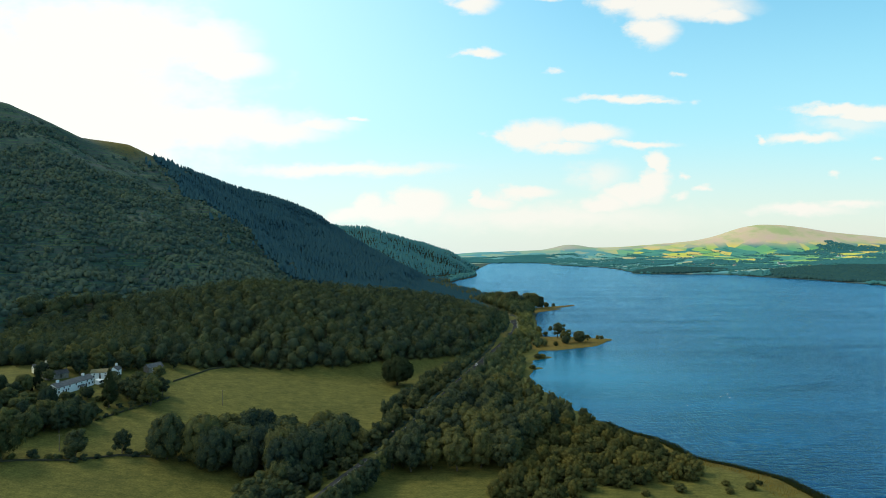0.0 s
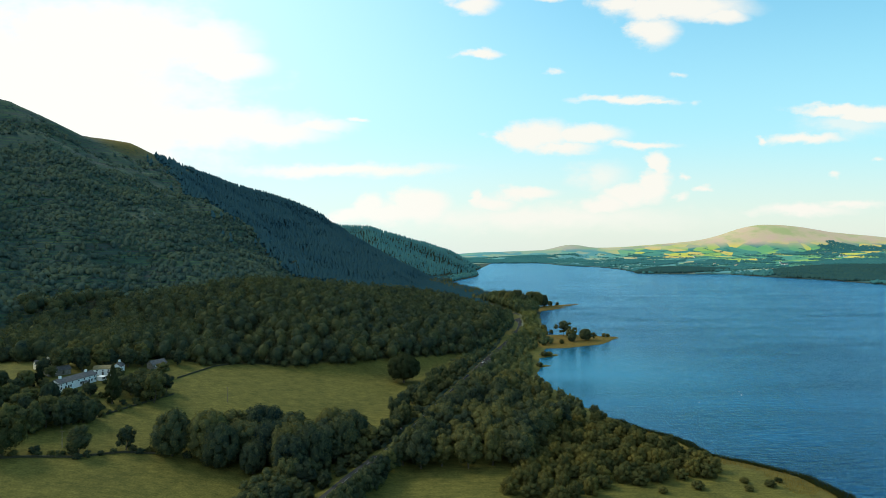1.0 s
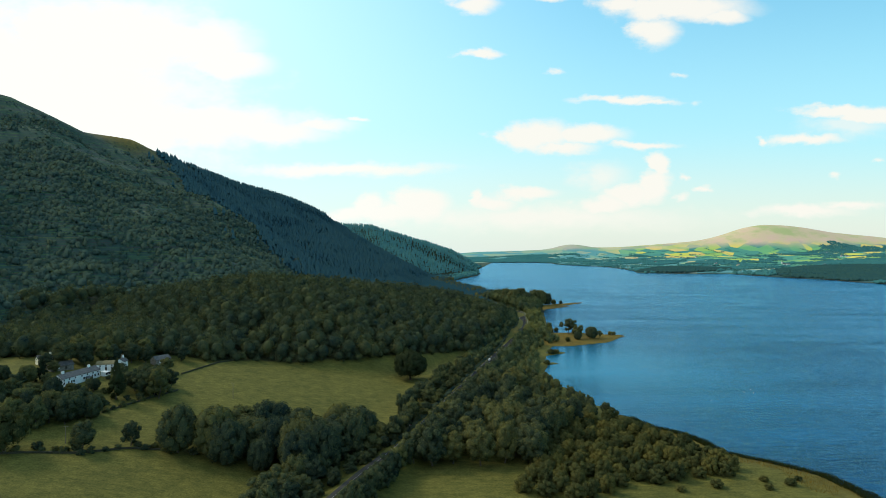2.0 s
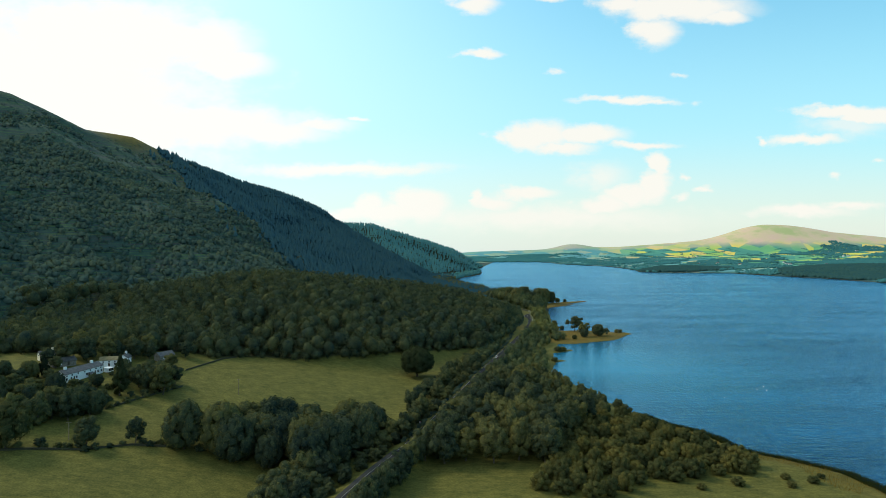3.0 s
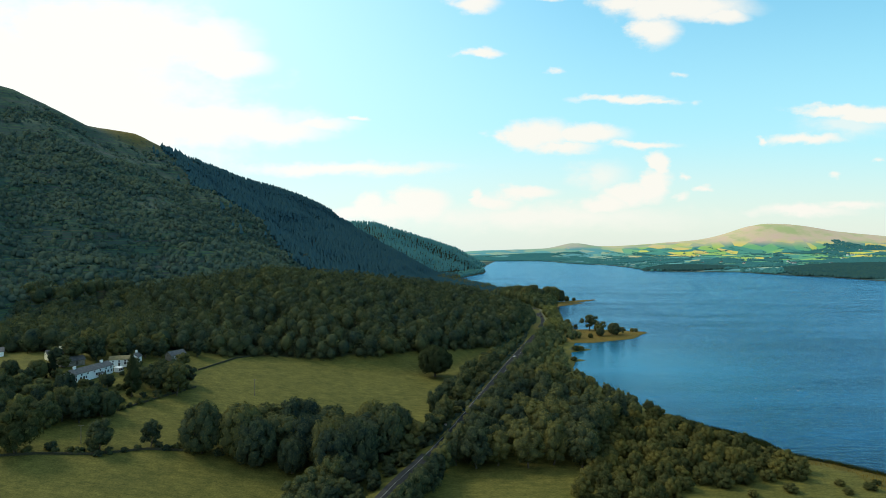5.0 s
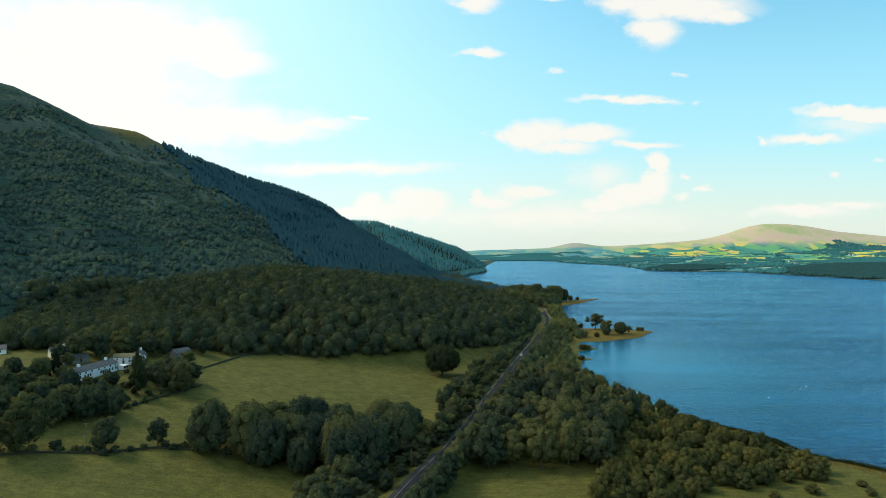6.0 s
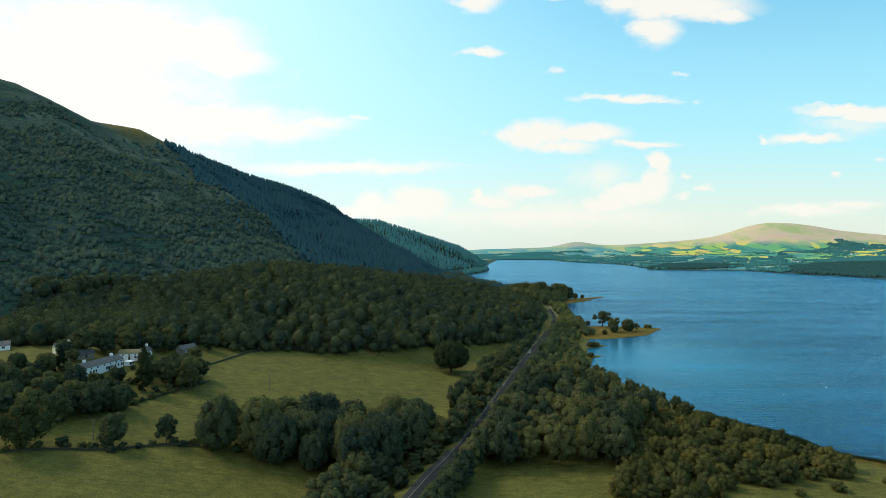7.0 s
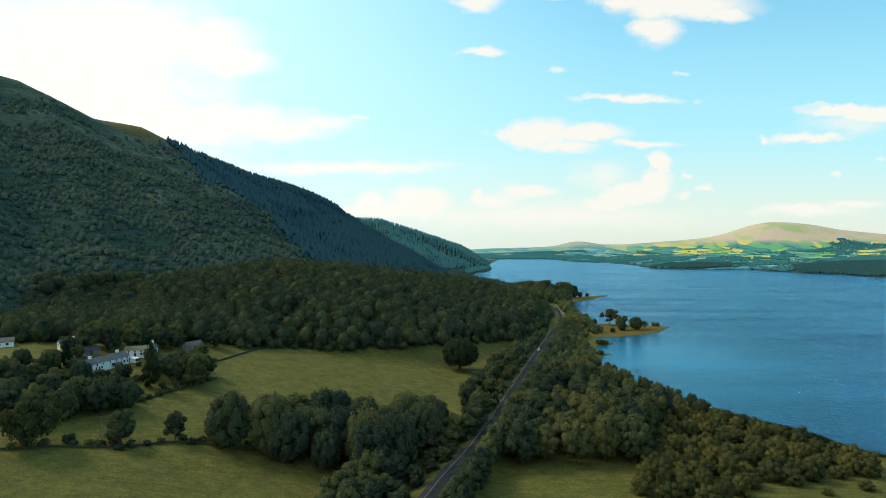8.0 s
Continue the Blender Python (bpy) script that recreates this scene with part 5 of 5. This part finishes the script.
tri = part("warning_triangle", from_bm("warning_triangle", plate([(-0.62, 1.75), (0.62, 1.75), (0, 2.8)], 0.04), RED), sign, "red-edged warning triangle", pose(0, -0.08, 0))
part("face", from_bm("face", plate([(-0.42, 1.87), (0.42, 1.87), (0, 2.58)], 0.02), PAINT), tri, at=pose(0, -0.03, 0))
part("symbol", from_bm("symbol", plate([(-0.06, 1.95), (0.06, 1.95), (0.06, 2.3), (-0.06, 2.3)], 0.02), RUBBER), tri, at=pose(0, -0.05, 0))
sub = part("supplementary_plate", from_bm("supplementary_plate", plate([(-0.55, 1.0), (0.55, 1.0), (0.55, 1.6), (-0.55, 1.6)], 0.03), PAINT), sign, "white plate with two dark bars", pose(0, -0.08, 0))
for z in (1.12, 1.36):
    part("text_bar", from_bm("text_bar", plate([(-0.42, z), (0.42, z), (0.42, z + 0.1), (-0.42, z + 0.1)], 0.02), RUBBER), sub, at=pose(0, -0.025, 0))
sx = float(along(ROAD, 318)) - 7.2
sign.matrix_basis = pose(sx, 318, float(height(sx, 318)), 0, 0, -12)
tagged(sign, "triangular warning sign with a white plate on the road verge", "road sign")


def car(y, lane, paint, label):
    """A saloon: body with bevelled cabin, glass, lamps and four wheels; length along y."""
    c = empty("car")
    bm = bmesh.new()
    vs = box_bm(bm, 1.76, 4.3, 0.62)
    for p in vs:
        if p.co.z > 0.3:
            p.co.x *= 0.94
            p.co.y *= 0.97
    bmesh.ops.bevel(bm, geom=bm.edges[:], offset=0.12, segments=2, affect="EDGES")
    part("body", from_bm("body", bm, paint), c, at=pose(0, 0, 0.28))
    bm = bmesh.new()
    for p in box_bm(bm, 1.6, 2.5, 0.58):
        if p.co.z > 0.3:
            p.co.x *= 0.78
            p.co.y *= 0.66
    bmesh.ops.bevel(bm, geom=bm.edges[:], offset=0.06, segments=2, affect="EDGES")
    cabin = part("cabin", from_bm("cabin", bm, GLASS), c, "dark glass cabin", pose(0, -0.2, 0.88))
    bm = bmesh.new()
    box_bm(bm, 1.26, 1.62, 0.06)
    part("roof", from_bm("roof", bm, paint, 0.02), cabin, at=pose(0, 0, 0.55))
    for px in (-0.8, 0.8):
        for py in (-1.35, 1.35):
            bm = bmesh.new()
            bmesh.ops.create_cone(bm, cap_ends=True, segments=18, radius1=0.32, radius2=0.32, depth=0.22)
            w = part("wheel", from_bm("wheel", bm, RUBBER, 0.02), c, at=pose(px, py, 0.32, 0, 90, 0))
            bm = bmesh.new()
            bmesh.ops.create_cone(bm, cap_ends=True, segments=14, radius1=0.19, radius2=0.17, depth=0.24)
            part("rim", from_bm("rim", bm, METAL), w)
        block("headlight", 0.34, 0.08, 0.14, PAINT, c, pose(px * 0.72, 2.08, 0.58))
        block("tail_light", 0.30, 0.08, 0.16, RED, c, pose(px * 0.76, -2.08, 0.62))
    k = int(np.argmin(np.abs(MIDDLE[:, 1] - y)))
    at = MIDDLE[k] + SIDE[k] * lane
    c.matrix_basis = pose(*at, ROAD_Z[k] - 0.02, 0, 0, math.degrees(math.atan2(SIDE[k][1], SIDE[k][0])))
    return tagged(c, label, "car", "cars on the road")


car(500, -1.9, CARWHITE, "white saloon car on the lakeside road")
car(560, -1.9, CARGREY, "dark grey car on the lakeside road")
car(752, 1.9, CARGREY, "dark car on the bend of the road")

# white specks of unclear kind on the water, built as buoys
for x, y in ((160.8, 387.5), (192.7, 408.8), (201.2, 416.5), (197.7, 406)):
    b = empty("buoy")
    bm = bmesh.new()
    bmesh.ops.create_uvsphere(bm, u_segments=14, v_segments=9, radius=0.24)
    part("float", from_bm("float", bm, PAINT), b, at=pose(0, 0, 0.1))
    bm = bmesh.new()
    bmesh.ops.create_cone(bm, cap_ends=True, segments=8, radius1=0.05, radius2=0.05, depth=0.3)
    part("ring_post", from_bm("ring_post", bm, METAL), b, at=pose(0, 0, 0.42))
    b.matrix_basis = pose(x, y, 0)
    tagged(b, "small white speck on the lake, built as a mooring buoy", "buoy", "mooring buoys")

snag = empty("dead_tree")
pieces = [tube([(0, 0, -0.3), (0.2, 0, 3), (-0.2, 0.1, 6)], [0.32, 0.24, 0.12], 7)]
for k in range(8):
    a, z = k * 2.4, 2.2 + 0.45 * k
    pieces.append(tube([(0.1, 0, z), (1.3 * math.cos(a), 1.3 * math.sin(a), z + 1.0), (2.3 * math.cos(a + 0.3), 2.3 * math.sin(a + 0.3), z + 1.5)], [0.12, 0.08, 0.03], 5))
part("trunk", mesh_of("trunk", *joined(pieces), DEAD, True), snag)
snag.matrix_basis = pose(100, 622, float(height(100, 622)), 4, 6, 0)
tagged(snag, "bleached dead tree with bare branches on the shore", "tree")

# ---- houses of the far shore ----
hamlet = random.Random(33)
count = 0
while count < 26:
    x, y = hamlet.uniform(1150, 3000), hamlet.uniform(2600, 3900)
    if float(inland(x, y)) < 30 or bool(east_wood(np.array([x]), np.array([y]))[0]) or x > 0.7 * y:
        continue
    count += 1
    house("far_house", "small white house among fields on the far shore", x, y, hamlet.uniform(-40, 40) - 90, hamlet.uniform(10, 17), 8, 5.2, 8.4,
          WHITEWASH, SLATE, [(-3, 3, 1.1, 1.2), (3, 3, 1.1, 1.2), (-3, 0.8, 1.1, 1.2), (3, 0.8, 1.1, 1.2)], (0,), (3,))
